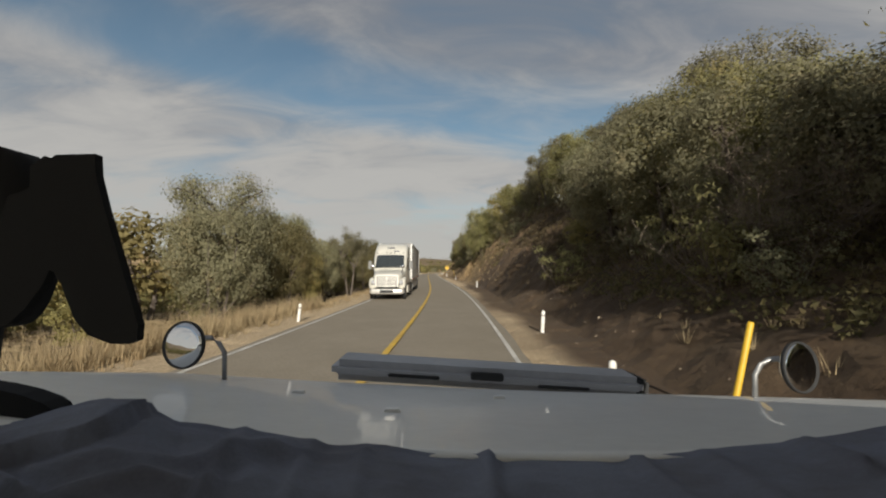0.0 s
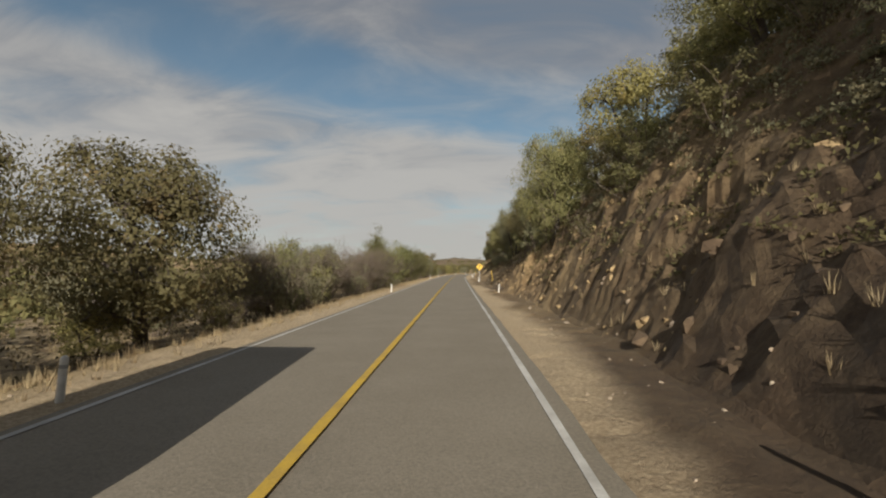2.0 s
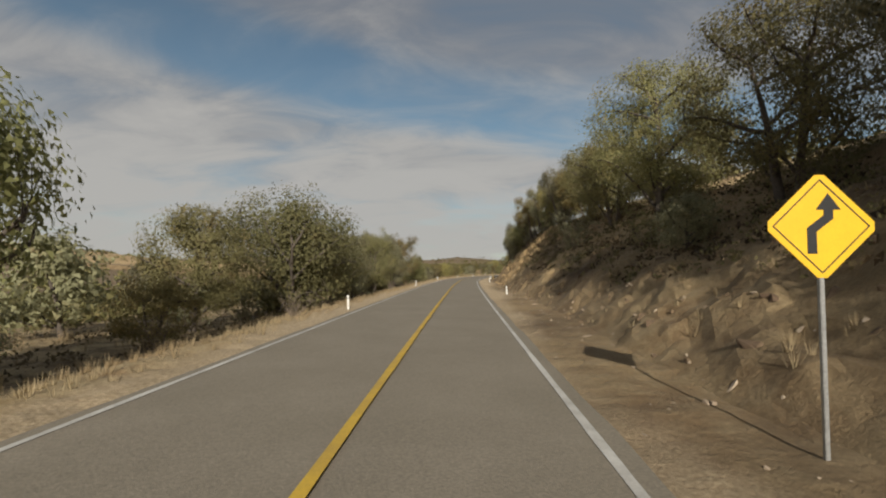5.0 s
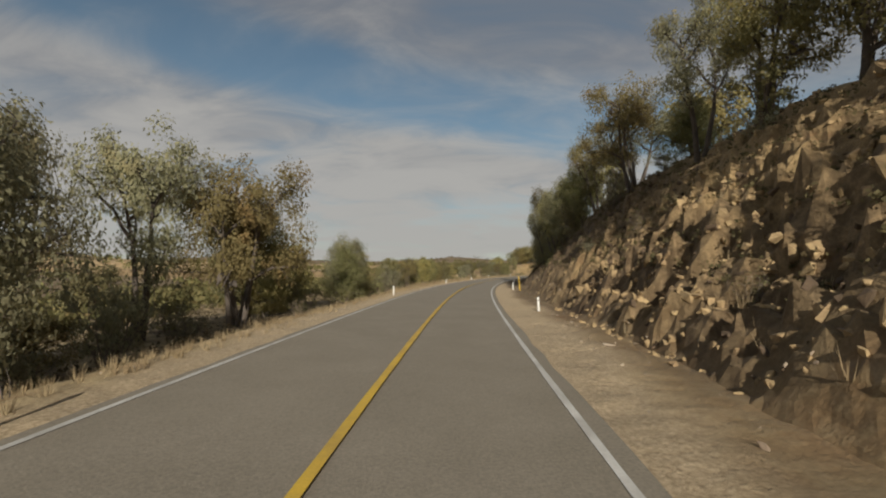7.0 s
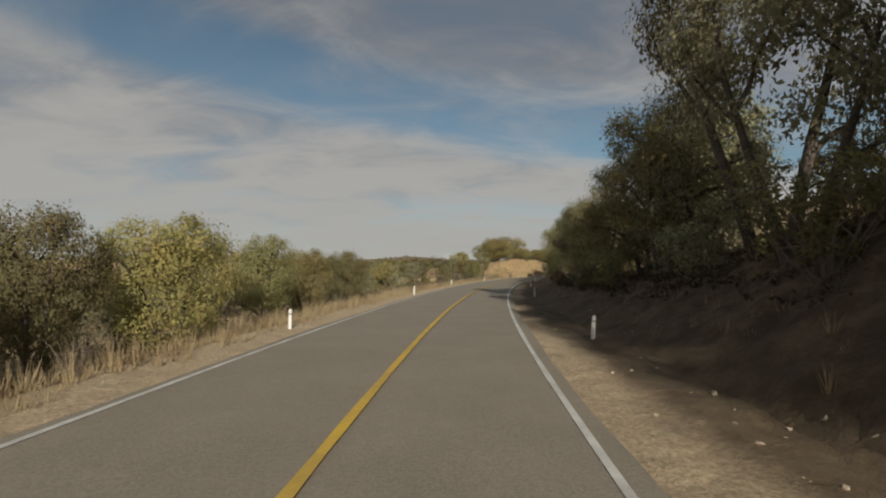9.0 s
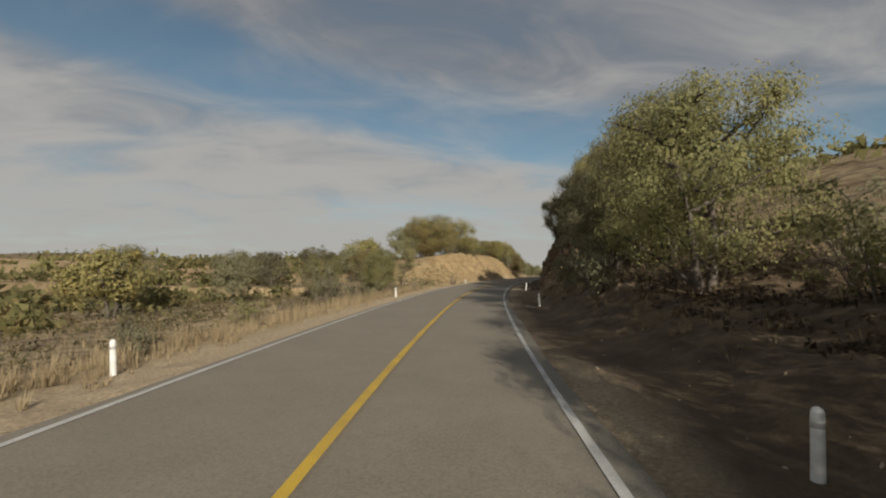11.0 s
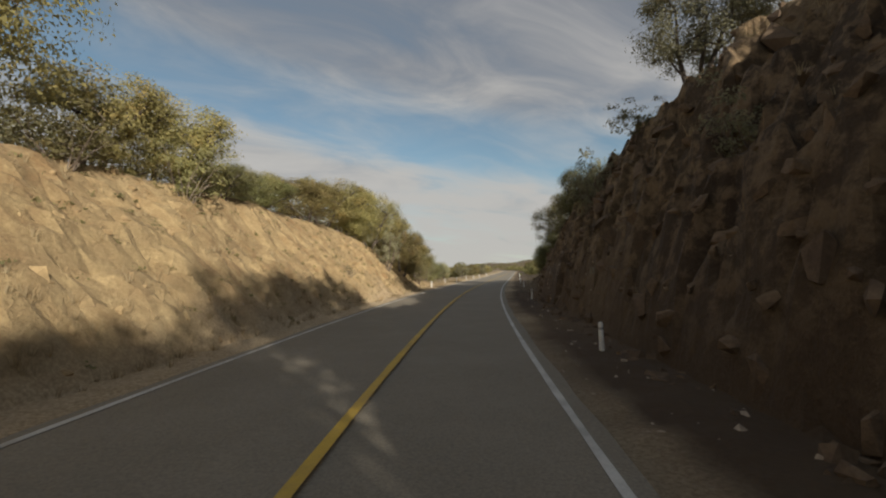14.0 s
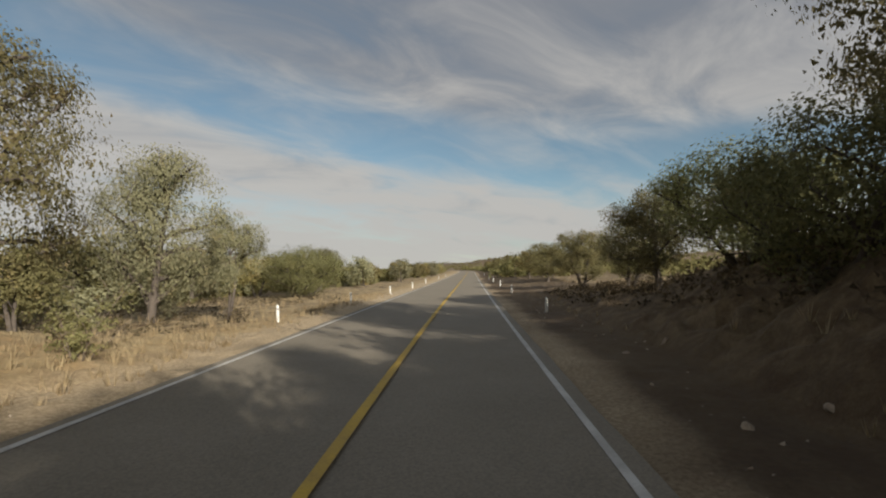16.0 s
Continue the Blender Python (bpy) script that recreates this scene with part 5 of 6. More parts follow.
single_rocks(1, 112, (180, 201), (5.6, 11.8), (0.3, 0.8), 0.8, (1, 2, 5, 7, 4), 0.0)
single_rocks(7, 26, (206, 231), (5.4, 9), (0.25, 0.6), 0.75, (1, 2, 5, 7, 4))
single_rocks(2, 36, (76, 104), (6.2, 12), (0.3, 0.95), 0.5, (0, 1, 4, 7, 3))
single_rocks(3, 20, (52, 78), (6.0, 13), (0.3, 0.8), 0.4, (0, 3, 4, 6))
single_rocks(4, 8, (104, 135), (5.4, 11), (0.3, 0.7), 0.4, (0, 3, 4, 6))
single_rocks(8, 16, (91, 107), (3.3, 4.9), (0.5, 1.1), 0.3, (0, 3, 4, 6))
single_rocks(5, 42, (334, 396), (4.0, 10.5), (0.4, 1.2), 0.3, (0, 3, 4, 6, 1), 0.02, BROWN_ROCKS)
single_rocks(6, 26, (340, 404), (-11.5, -7.0), (0.3, 0.8), 0.3, (0, 3, 4, 6), 0.02)
rubble("rock_rubble", 31, 1100, (180, 202), (4.4, 12.4), (0.12, 0.45), "broken tan rock on the cut", ROCK)
rubble("rock_rubble", 41, 700, (184, 232), (4.6, 12.6), (0.10, 0.45), "broken brown rock on the cut", BROWN_ROCK)
rubble("rock_rubble", 32, 600, (60, 112), (4.6, 12.6), (0.10, 0.42), "broken rock on the cut", ROCK)
rubble("rock_rubble", 33, 1900, (330, 402), (3.6, 11), (0.15, 0.8), "broken brown rock on the cut", BROWN_ROCK)
rubble("rock_rubble", 39, 180, (36, 62), (4.2, 12.5), (0.12, 0.6), "broken brown rock on the cut", BROWN_ROCK)
rubble("rock_rubble", 40, 400, (104, 180), (4.2, 12), (0.10, 0.5), "broken brown rock on the cut", BROWN_ROCK)
rubble("rock_rubble", 34, 300, (338, 408), (-11.5, -6.2), (0.08, 0.4), "small stones on the sunny bank", ROCK)
rubble("gravel", 35, 1500, (0, 420), (1.95, 5.0), (0.03, 0.13), "loose pale gravel on the shoulder", STONE)
rubble("gravel", 36, 700, (0, 420), (-7.4, -5.6), (0.03, 0.11), "loose pale gravel on the verge", STONE)
rubble("gravel", 37, 240, (60, 240), (3.4, 6.2), (0.10, 0.32), "fallen stones at the foot of the cut", STONE)
rubble("gravel", 38, 200, (330, 440), (2.8, 5.2), (0.08, 0.30), "fallen stones at the foot of the cut", STONE)

# two pale letters painted on the rock face
paint = bpy.data.curves.new("painted_letters", "FONT")
paint.body, paint.size, paint.extrude = "EL", 0.36, 0.004
paint.materials.append(material("pale_wall_paint", (0.27, 0.26, 0.18), 0.9, mottle=(0.14, 0.125, 0.09), scale=6, fine=30, spread=0.3))
letters = tagged(new("painted_letters", paint), "pale painted letters EL on the brown rock face", "graffiti")
_d = 4.0
while floor_at(378.4, _d) < 1.75 and _d < 12:
    _d += 0.05
_x, _y = spot(378.4, _d - 0.22)
letters.matrix_basis = Matrix.Translation((float(_x), float(_y), 1.85)) @ pose(0, 0, 0, 0, 0, -heading(378.4)) @ pose(0, 0, 0, 75, 0, -68)


# ---------------------------------------------------------------- the oncoming lorry
LORRY_WHITE = material("lorry_white_paint", (0.62, 0.60, 0.53), 0.34, mottle=(0.53, 0.51, 0.45), scale=1.5, fine=30, spread=0.04, coat=0.6)
ALU = material("trailer_aluminium", (0.40, 0.40, 0.39), 0.5, 0.35, mottle=(0.33, 0.32, 0.30), scale=0.8, fine=20, spread=0.12)
RIB = material("bare_aluminium", (0.72, 0.71, 0.68), 0.35, 0.5, scale=3, fine=30, spread=0.08)
SATIN = material("satin_chrome", (0.78, 0.76, 0.71), 0.38, 0.55, scale=5, fine=30, spread=0.08)
CHROME = material("chrome", (0.75, 0.75, 0.74), 0.12, 1.0, scale=3, fine=30, spread=0.05)
GLASS = material("tinted_windscreen", (0.035, 0.042, 0.045), 0.06, 0.0, scale=2, fine=20, spread=0.1, coat=0.8)
RUBBER = material("tyre_rubber", (0.022, 0.021, 0.020), 0.85, scale=6, fine=60, spread=0.2)
DARK = material("dark_chassis", (0.03, 0.03, 0.03), 0.7, scale=5, fine=40, spread=0.2)
BLUE_INK = material("blue_lettering", (0.05, 0.06, 0.10), 0.5, scale=5, fine=40, spread=0.1)
RED_BAND = material("red_reflector", (0.35, 0.03, 0.02), 0.35, scale=5, fine=40, spread=0.1)
LAMP_GLASS = material("headlamp_glass", (0.55, 0.56, 0.57), 0.08, 0.4, scale=8, fine=40, spread=0.15)


def loft(name, sections, mat, parent, power=5.0, around=28, caps=True):
    """A body through rounded cross-sections (y, half width, bottom, top)."""
    v, f = [], []
    for y, w, z0, z1 in sections:
        for k in range(around):
            a = 2 * math.pi * k / around
            c, s_ = math.cos(a), math.sin(a)
            x = math.copysign(abs(c) ** (2 / power), c) * w
            z = math.copysign(abs(s_) ** (2 / power), s_) * (z1 - z0) / 2 + (z0 + z1) / 2
            v.append((x, y, z))
    for i in range(len(sections) - 1):
        for k in range(around):
            a, b = i * around + k, i * around + (k + 1) % around
            f.append((a, a + around, b + around, b))
    if caps:
        f.append(tuple(range(around)))
        f.append(tuple(reversed(range(len(v) - around, len(v)))))
    return mesh_object(name, v, f, mat, parent, True)


def sheet(name, corners, nx, nz, bulge, mat, parent, thick=0.02):
    """A slightly domed pane between four corners, with thickness."""
    a, b, c, d = [Vector(q) for q in corners]
    n = (b - a).cross(d - a).normalized()
    v, f = [], []
    for layer_ in (0, 1):
        for j in range(nz + 1):
            for i in range(nx + 1):
                u, w = i / nx, j / nz
                p = (a.lerp(b, u)).lerp(d.lerp(c, u), w)
                v.append(p + n * (bulge * (1 - (2 * u - 1) ** 2) - thick * layer_))
    m = (nx + 1) * (nz + 1)
    for j in range(nz):
        for i in range(nx):
            q = j * (nx + 1) + i
            f.append((q, q + 1, q + nx + 2, q + nx + 1))
            f.append((m + q, m + q + nx + 1, m + q + nx + 2, m + q + 1))
    edge = [i for i in range(nx + 1)] + [(j + 1) * (nx + 1) + nx for j in range(nz)] + [nz * (nx + 1) + i for i in range(nx - 1, -1, -1)] + [j * (nx + 1) for j in range(nz - 1, 0, -1)]
    for i, q in enumerate(edge):
        r = edge[(i + 1) % len(edge)]
        f.append((q, q + m, r + m, r))
    return mesh_object(name, v, f, mat, parent, True)


def lathe(name, profile, mat, parent, sides=28):
    """A solid of revolution about x from (x, radius) pairs."""
    v, f = [], []
    for x, r in profile:
        for k in range(sides):
            a = 2 * math.pi * k / sides
            v.append((x, r * math.cos(a), r * math.sin(a)))
    for i in range(len(profile) - 1):
        for k in range(sides):
            a, b = i * sides + k, i * sides + (k + 1) % sides
            f.append((a, b, b + sides, a + sides))
    f.append(tuple(reversed(range(sides))))
    f.append(tuple(range(len(v) - sides, len(v))))
    return mesh_object(name, v, f, mat, parent, True)


def rod(name, path, r, mat, parent, sides=8):
    v, f = [], []
    tube(v, f, [Vector(p) for p in path], [r] * len(path), sides)
    f.append(tuple(range(sides)))
    f.append(tuple(range(len(v) - sides, len(v))))
    return mesh_object(name, v, f, mat, parent, True)


def wheel(at, side, parent, double=False):
    w = 0.5 if double else 0.30
    t = lathe("wheel", [(-w / 2, 0.30), (-w / 2 + 0.01, 0.44), (-w / 2 + 0.06, 0.50), (w / 2 - 0.06, 0.50), (w / 2 - 0.01, 0.44), (w / 2, 0.30)], RUBBER, parent)
    t.location = at
    lathe("rim", [(side * (w / 2 - 0.02), 0.29), (side * (w / 2 + 0.012), 0.285), (side * (w / 2 + 0.004), 0.22), (side * (w / 2 - 0.05), 0.18), (side * (w / 2 - 0.04), 0.10), (side * (w / 2 + 0.03), 0.09)], CHROME, t, 20)
    return t


lorry = tagged(new("lorry"), "white articulated lorry with long ribbed aluminium trailer on the road", "lorry")
lorry.matrix_basis = Matrix.Translation((*[float(q) for q in spot(30.8, -2.68)], float(rise(31)))) @ pose(0, 0, 0, 0, 0, -heading(38))
# tractor; the front is at y = 0 and the trailer runs on along +y
loft("bonnet", [(0.10, 0.62, 0.98, 1.42), (0.16, 0.78, 0.92, 1.56), (0.40, 0.90, 0.86, 1.70), (0.9, 1.00, 0.86, 1.82), (1.5, 1.06, 0.9, 1.95), (2.15, 1.10, 0.95, 2.10)], LORRY_WHITE, lorry, 4.5)
cab = loft("cab", [(1.86, 1.04, 0.85, 2.05), (2.02, 1.10, 0.82, 2.14), (2.30, 1.16, 0.8, 2.52), (2.62, 1.20, 0.8, 2.96), (2.74, 1.21, 0.8, 3.06), (3.0, 1.22, 0.8, 3.38), (3.4, 1.23, 0.8, 3.68),
                   (3.9, 1.24, 0.8, 3.88), (4.6, 1.25, 0.8, 3.98), (5.7, 1.25, 0.8, 4.0)], LORRY_WHITE, lorry, 7.0, 36)
for side in (-1, 1):
    f_ = loft("fender", [(0.30, 0.20, 0.72, 1.18), (0.50, 0.25, 0.72, 1.36), (1.0, 0.27, 1.02, 1.46), (1.6, 0.26, 1.06, 1.46), (2.1, 0.22, 0.8, 1.40)], LORRY_WHITE, lorry, 3.5, 20)
    f_.location = (side * 0.98, 0, 0)
    f_ = lathe("wheel_arch", [(-0.16, 0.56), (-0.15, 0.60), (0.15, 0.60), (0.16, 0.56)], DARK, lorry)
    f_.location = (side * 1.06, 1.25, 0.55)
    lamp = loft("headlamp", [(0.22, 0.10, 0.98, 1.20), (0.30, 0.16, 0.94, 1.27), (0.52, 0.17, 0.94, 1.30)], LAMP_GLASS, lorry, 3, 18)
    lamp.location = (side * 0.93, 0, 0)
    wheel((side * 1.08, 1.25, 0.50), side, lorry)
    box("step_panel", (0.10, 2.5, 0.55), (side * 1.19, 3.9, 0.62), LORRY_WHITE, lorry, 0.04)
    box("step_panel", (0.06, 2.4, 0.04), (side * 1.245, 3.9, 0.82), CHROME, lorry, 0.01)
    win = sheet("side_window", [(side * 1.232, 3.46, 2.02), (side * 1.186, 2.34, 2.10), (side * 1.196, 2.66, 2.84), (side * 1.232, 3.42, 2.92)][::side], 4, 4, 0.012, GLASS, lorry, 0.02)
    box("sleeper_window", (0.02, 0.45, 0.62), (side * 1.245, 4.7, 2.55), LORRY_WHITE, lorry, 0.008)
    box("sleeper_vent", (0.02, 0.22, 0.7), (side * 1.235, 4.95, 3.35), DARK, lorry, 0.008)
    box("door_seam", (0.012, 0.02, 1.5), (side * 1.226, 3.62, 1.85), DARK, lorry, 0.003)
    box("grab_handle", (0.05, 0.03, 0.9), (side * 1.26, 3.72, 1.9), CHROME, lorry, 0.01)
    m_ = box("door_mirror", (0.24, 0.16, 0.62), (side * 1.46, 2.55, 2.32), CHROME, lorry, 0.06)
    rod("mirror_arm", [(side * 1.18, 2.6, 1.95), (side * 1.42, 2.56, 2.0), (side * 1.46, 2.56, 2.06)], 0.025, DARK, lorry)
    b_ = lathe("bonnet_mirror", [(-0.02, 0.02), (-0.015, 0.13), (0.03, 0.135), (0.06, 0.08)], CHROME, lorry, 20)
    b_.matrix_basis = Matrix.Translation((side * 1.02, 0.80, 2.22)) @ pose(0, 0, 0, 0, 0, -90)
    rod("mirror_stalk", [(side * 0.94, 0.95, 1.62), (side * 0.98, 0.86, 1.95), (side * 1.02, 0.84, 2.14)], 0.028, DARK, lorry)
    rod("exhaust_stack", [(side * 1.12, 5.82, 1.2), (side * 1.12, 5.82, 3.75)], 0.06, CHROME, lorry, 12)
    for y in (4.85 + 1.2, 4.85 + 2.5):
        wheel((side * 1.02, y, 0.50), side, lorry, True)
    box("mudflap", (0.55, 0.02, 0.6), (side * 1.0, 8.1, 0.5), DARK, lorry, 0.004)
box("chassis", (0.9, 7.6, 0.25), (0, 4.6, 0.75), DARK, lorry, 0.02)
grille = box("grille", (1.40, 0.10, 0.78), (0, 0.09, 1.19), DARK, lorry, 0.05)
for k in range(8):
    box("slat", (1.32, 0.035, 0.046), (0, 0.035, 0.875 + k * 0.088), SATIN, grille, 0.014)
box("surround", (1.50, 0.09, 0.09), (0, 0.06, 1.60), SATIN, grille, 0.04)
box("divider", (0.05, 0.04, 0.72), (0, 0.025, 1.19), SATIN, grille, 0.012)
for side in (-1, 1):
    box("surround", (0.08, 0.09, 0.80), (side * 0.72, 0.06, 1.19), SATIN, grille, 0.035)
    box("lamp_bezel", (0.05, 0.30, 0.34), (side * 0.80, 0.36, 1.12), DARK, lorry, 0.02)
    box("indicator", (0.10, 0.04, 0.09), (side * 0.99, 0.235, 1.03), CHROME, lorry, 0.015)
bumper = loft("bumper", [(0.00, 1.00, 0.40, 0.68), (0.08, 1.12, 0.36, 0.72), (0.45, 1.16, 0.36, 0.72), (0.70, 1.16, 0.42, 0.68)], SATIN, lorry, 6)
box("lower_grille", (0.9, 0.03, 0.2), (0, -0.005, 0.54), DARK, bumper, 0.01)
sheet("windscreen", [(-1.02, 1.965, 2.13), (1.02, 1.965, 2.13), (0.98, 2.63, 3.02), (-0.98, 2.63, 3.02)], 10, 4, 0.06, GLASS, lorry, 0.03)
for side in (-1, 1):
    rod("wiper", [(side * 0.15, 1.90, 2.15), (side * 0.55, 2.02, 2.34), (side * 0.85, 2.06, 2.36)], 0.012, DARK, lorry, 6)
rod("windscreen_divider", [(0, 1.90, 2.14), (0, 2.57, 3.03)], 0.012, DARK, lorry, 6)
for k in range(5):
    x = (-0.95, -0.28, 0.0, 0.28, 0.95)[k]
    box("roof_marker", (0.06, 0.06, 0.10), (x, 2.80, 3.20), DARK, lorry, 0.015)
# lettering that cannot be read, as bars
for x in (0.42,):
    for k in range(4):
        box("fleet_number", (0.07, 0.02, 0.14), (x - 0.18 + k * 0.11, 2.93, 3.305), BLUE_INK, lorry, 0.004)
for k, (x, z, w) in enumerate(((0.0, 3.60, 0.62), (0.05, 3.66, 0.34), (0.08, 3.54, 0.5))):
    b_ = box("roof_lettering", (w, 0.03, 0.03), (0, 0, 0), BLUE_INK, lorry, 0.006)
    b_.matrix_basis = Matrix.Translation((x, 3.26 + k * 0.02 + (z - 3.6) * 1.4, z)) @ pose(0, 0, 0, 42, 0, 0)
for side in (-1, 1):
    for k, (y, z, h) in enumerate(((4.0, 2.30, 0.34), (4.16, 2.26, 0.26), (4.30, 2.26, 0.26), (4.42, 2.30, 0.34))):
        box("door_lettering", (0.012, 0.05, h), (side * 1.252, y, z), BLUE_INK, lorry, 0.003)
# trailer
T0, T1 = 6.55, 20.85
trailer = loft("trailer", [(T0, 1.22, 1.22, 4.08), (T0 + 0.10, 1.29, 1.20, 4.12), (T1 - 0.02, 1.29, 1.20, 4.12), (T1, 1.28, 1.21, 4.11)], ALU, lorry, 40.0, 40)
for side in (-1, 1):
    for k in range(7):
        for g in (0.0, 0.115):
            box("rib", (0.024, T1 - T0 - 0.5, 0.022), (side * 1.296, (T0 + T1) / 2 + 0.1, 1.50 + k * 0.335 + g), RIB, trailer, 0.006)
    box("top_rail", (0.03, T1 - T0 - 0.1, 0.24), (side * 1.298, (T0 + T1) / 2, 3.98), ALU, trailer, 0.008)
    box("bottom_rail", (0.03, T1 - T0 - 0.1, 0.16), (side * 1.298, (T0 + T1) / 2, 1.26), ALU, trailer, 0.008)
    box("corner_post", (0.08, 0.14, 2.86), (side * 1.27, T0 + 0.02, 2.66), RIB, trailer, 0.05)
    box("rear_post", (0.06, 0.12, 2.86), (side * 1.285, T1 - 0.05, 2.66), RIB, trailer, 0.01)
    for k in range(10):
        box("reflector_strip", (0.012, 0.34, 0.05), (side * 1.318, T0 + 0.9 + k * 1.38, 1.25), RED_BAND, trailer, 0.003)
    box("side_skirt", (0.03, 7.0, 0.75), (side * 1.22, T0 + 6.6, 0.80), ALU, trailer, 0.01)
    rod("landing_leg", [(side * 0.8, T0 + 3.0, 1.2), (side * 0.8, T0 + 3.0, 0.35)], 0.06, DARK, trailer)
    for y in (T1 - 3.3, T1 - 2.0):
        wheel((side * 1.0, y, 0.50), side, trailer, True)
    box("rear_door", (1.22, 0.04, 2.6), (side * 0.62, T1 + 0.015, 2.62), ALU, trailer, 0.01)
    for k in range(2):
        rod("lock_bar", [(side * (0.3 + k * 0.5), T1 + 0.06, 1.4), (side * (0.3 + k * 0.5), T1 + 0.06, 3.9)], 0.018, CHROME, trailer)
    for k, (y, h) in enumerate(((T0 + 9.5, 0.8), (T0 + 10.1, 0.5), (T0 + 10.6, 0.5), (T0 + 11.1, 0.8))):
        box("trailer_lettering", (0.008, 0.10, h), (side * 1.294, y, 2.45), BLUE_INK, trailer, 0.002)
box("trailer_frame", (1.0, T1 - T0 - 0.4, 0.22), (0, (T0 + T1) / 2, 1.08), DARK, trailer, 0.02)
box("rear_guard", (2.2, 0.1, 0.12), (0, T1 - 0.05, 0.55), DARK, trailer, 0.01)
for x in (-0.7, 0.7):
    box("guard_strut", (0.08, 0.08, 0.5), (x, T1 - 0.08, 0.82), DARK, trailer, 0.01)


# ---------------------------------------------------------------- the vehicle at the start of the drive
GREY_PAINT = material("dull_grey_paint", (0.74, 0.74, 0.71), 0.46, mottle=(0.66, 0.66, 0.63), scale=1.2, fine=25, spread=0.05, coat=0.25)
CLOTH = material("dark_cloth", (0.165, 0.182, 0.235), 0.9, mottle=(0.115, 0.120, 0.148), scale=5, fine=220, bump=0.15, spread=0.12)
BLACK_PLASTIC = material("black_plastic", (0.003, 0.003, 0.003), 0.9, scale=8, fine=60, spread=0.2)
# the bonnet's grey made darker: shade painted into the scoop's colour
SCOOP_SHADED = material("shaded_bonnet_grey", (0.42, 0.42, 0.43), 0.5, mottle=(0.36, 0.36, 0.37), scale=2, fine=30, spread=0.08)
MIRROR = material("mirror_glass", (0.85, 0.86, 0.86), 0.02, 1.0, scale=2, fine=10, spread=0.02)

_x, _y = spot(0, eye_right(0))
CAB = Matrix.Translation((float(_x), float(_y), EYE_HEIGHT)) @ pose(0, 0, 0, 0, 0, SEEN_LEFT - heading(0) - veer(0))
vehicle = tagged(new("off_road_vehicle"), "grey off-road vehicle with flat bonnet and round wing mirrors", "vehicle")
vehicle.matrix_basis = CAB


def bonnet_z(x, y):
    """Height of the bonnet: dished at the back, flat and leaning to one side at the front."""
    f = (y - 0.63) / 1.27
    back, front = -0.243 - 0.0265 * x + 0.080 * x * x, -0.470 - 0.0431 * x + 0.0067 * x * x
    return back + (front - back) * f - 0.3 * max(0.0, y - 1.84)


nx_, ny_ = 40, 26
v_, f_ = [], []
for j in range(ny_ + 1):
    for i in range(nx_ + 1):
        x, y = -1.02 + 2.04 * i / nx_, 0.60 + 1.32 * j / ny_
        v_.append((x, y, bonnet_z(x, y)))
m_ = len(v_)
v_ += [(x, y, -0.62) for x, y, _ in v_]
for j in range(ny_):
    for i in range(nx_):
        q = j * (nx_ + 1) + i
        f_.append((q, q + 1, q + nx_ + 2, q + nx_ + 1))
rim_ = list(range(nx_ + 1)) + [(j + 1) * (nx_ + 1) + nx_ for j in range(ny_)] + [ny_ * (nx_ + 1) + i for i in range(nx_ - 1, -1, -1)] + [j * (nx_ + 1) for j in range(ny_ - 1, 0, -1)]
for i, q in enumerate(rim_):
    r = rim_[(i + 1) % len(rim_)]
    f_.append((q, q + m_, r + m_, r))
mesh_object("bonnet", v_, f_, GREY_PAINT, vehicle, True)
scoop = box("air_scoop", (1.30, 0.22, 0.085), (0, 0, 0), SCOOP_SHADED, vehicle, 0.03)
scoop.matrix_basis = Matrix.Translation((0.185, 2.03, -0.452)) @ pose(0, 0, 0, 0, 3.5, 0)
for x, w, z, h in ((-0.305, 0.215, -0.004, 0.014), (-0.005, 0.135, 0.012, 0.030), (0.31, 0.215, -0.012, 0.012)):
    box("slot", (w, 0.03, h), (x, -0.103, z), DARK, scoop, 0.005)
box("end_cap", (0.035, 0.16, 0.075), (0.655, -0.01, -0.005), DARK, scoop, 0.012)
for x, y, z, ax in ((-0.858, 1.55, -0.2495, -0.738), (1.103, 1.45, -0.302, 0.985)):
    head = lathe("wing_mirror", [(0.045, 0.012), (0.036, 0.045), (0.012, 0.070), (0.0, 0.0765), (-0.004, 0.0765)], CHROME, vehicle, 32)
    head.matrix_basis = Matrix.Translation((x, y, z)) @ pose(0, 0, 0, 0, 7, 78 if x < 0 else 110)
    lathe("rim", [(0.004, 0.0760), (0.004, 0.0780), (-0.006, 0.0788), (-0.010, 0.0770), (-0.008, 0.0745)], DARK, head, 36)
    lathe("mirror_glass", [(-0.004, 0.0745), (-0.008, 0.072), (-0.0115, 0.055), (-0.0140, 0.03), (-0.0150, 0.004)], MIRROR, head, 36)
    side = 1 if x < 0 else -1
    rod("mirror_arm", [(x + side * 0.03, y + 0.035, z + 0.02), (x + side * 0.075, y + 0.03, z + 0.018), (ax - side * 0.02, y + 0.03, z + 0.002), (ax, y + 0.03, z - 0.03),
                       (ax + side * 0.002, y + 0.03, bonnet_z(ax, y) - 0.03)], 0.008, GALVANISED, vehicle, 10)
for x, y in ((-0.40, 1.30), (0.17, 1.42), (-0.11, 1.02)):
    box("bonnet_catch", (0.035, 0.02, 0.010), (x, y, bonnet_z(x, y) + 0.003), SATIN, vehicle, 0.003)
box("body", (1.92, 4.4, 0.62), (0, -0.45, -0.95), GREY_PAINT, vehicle, 0.08)
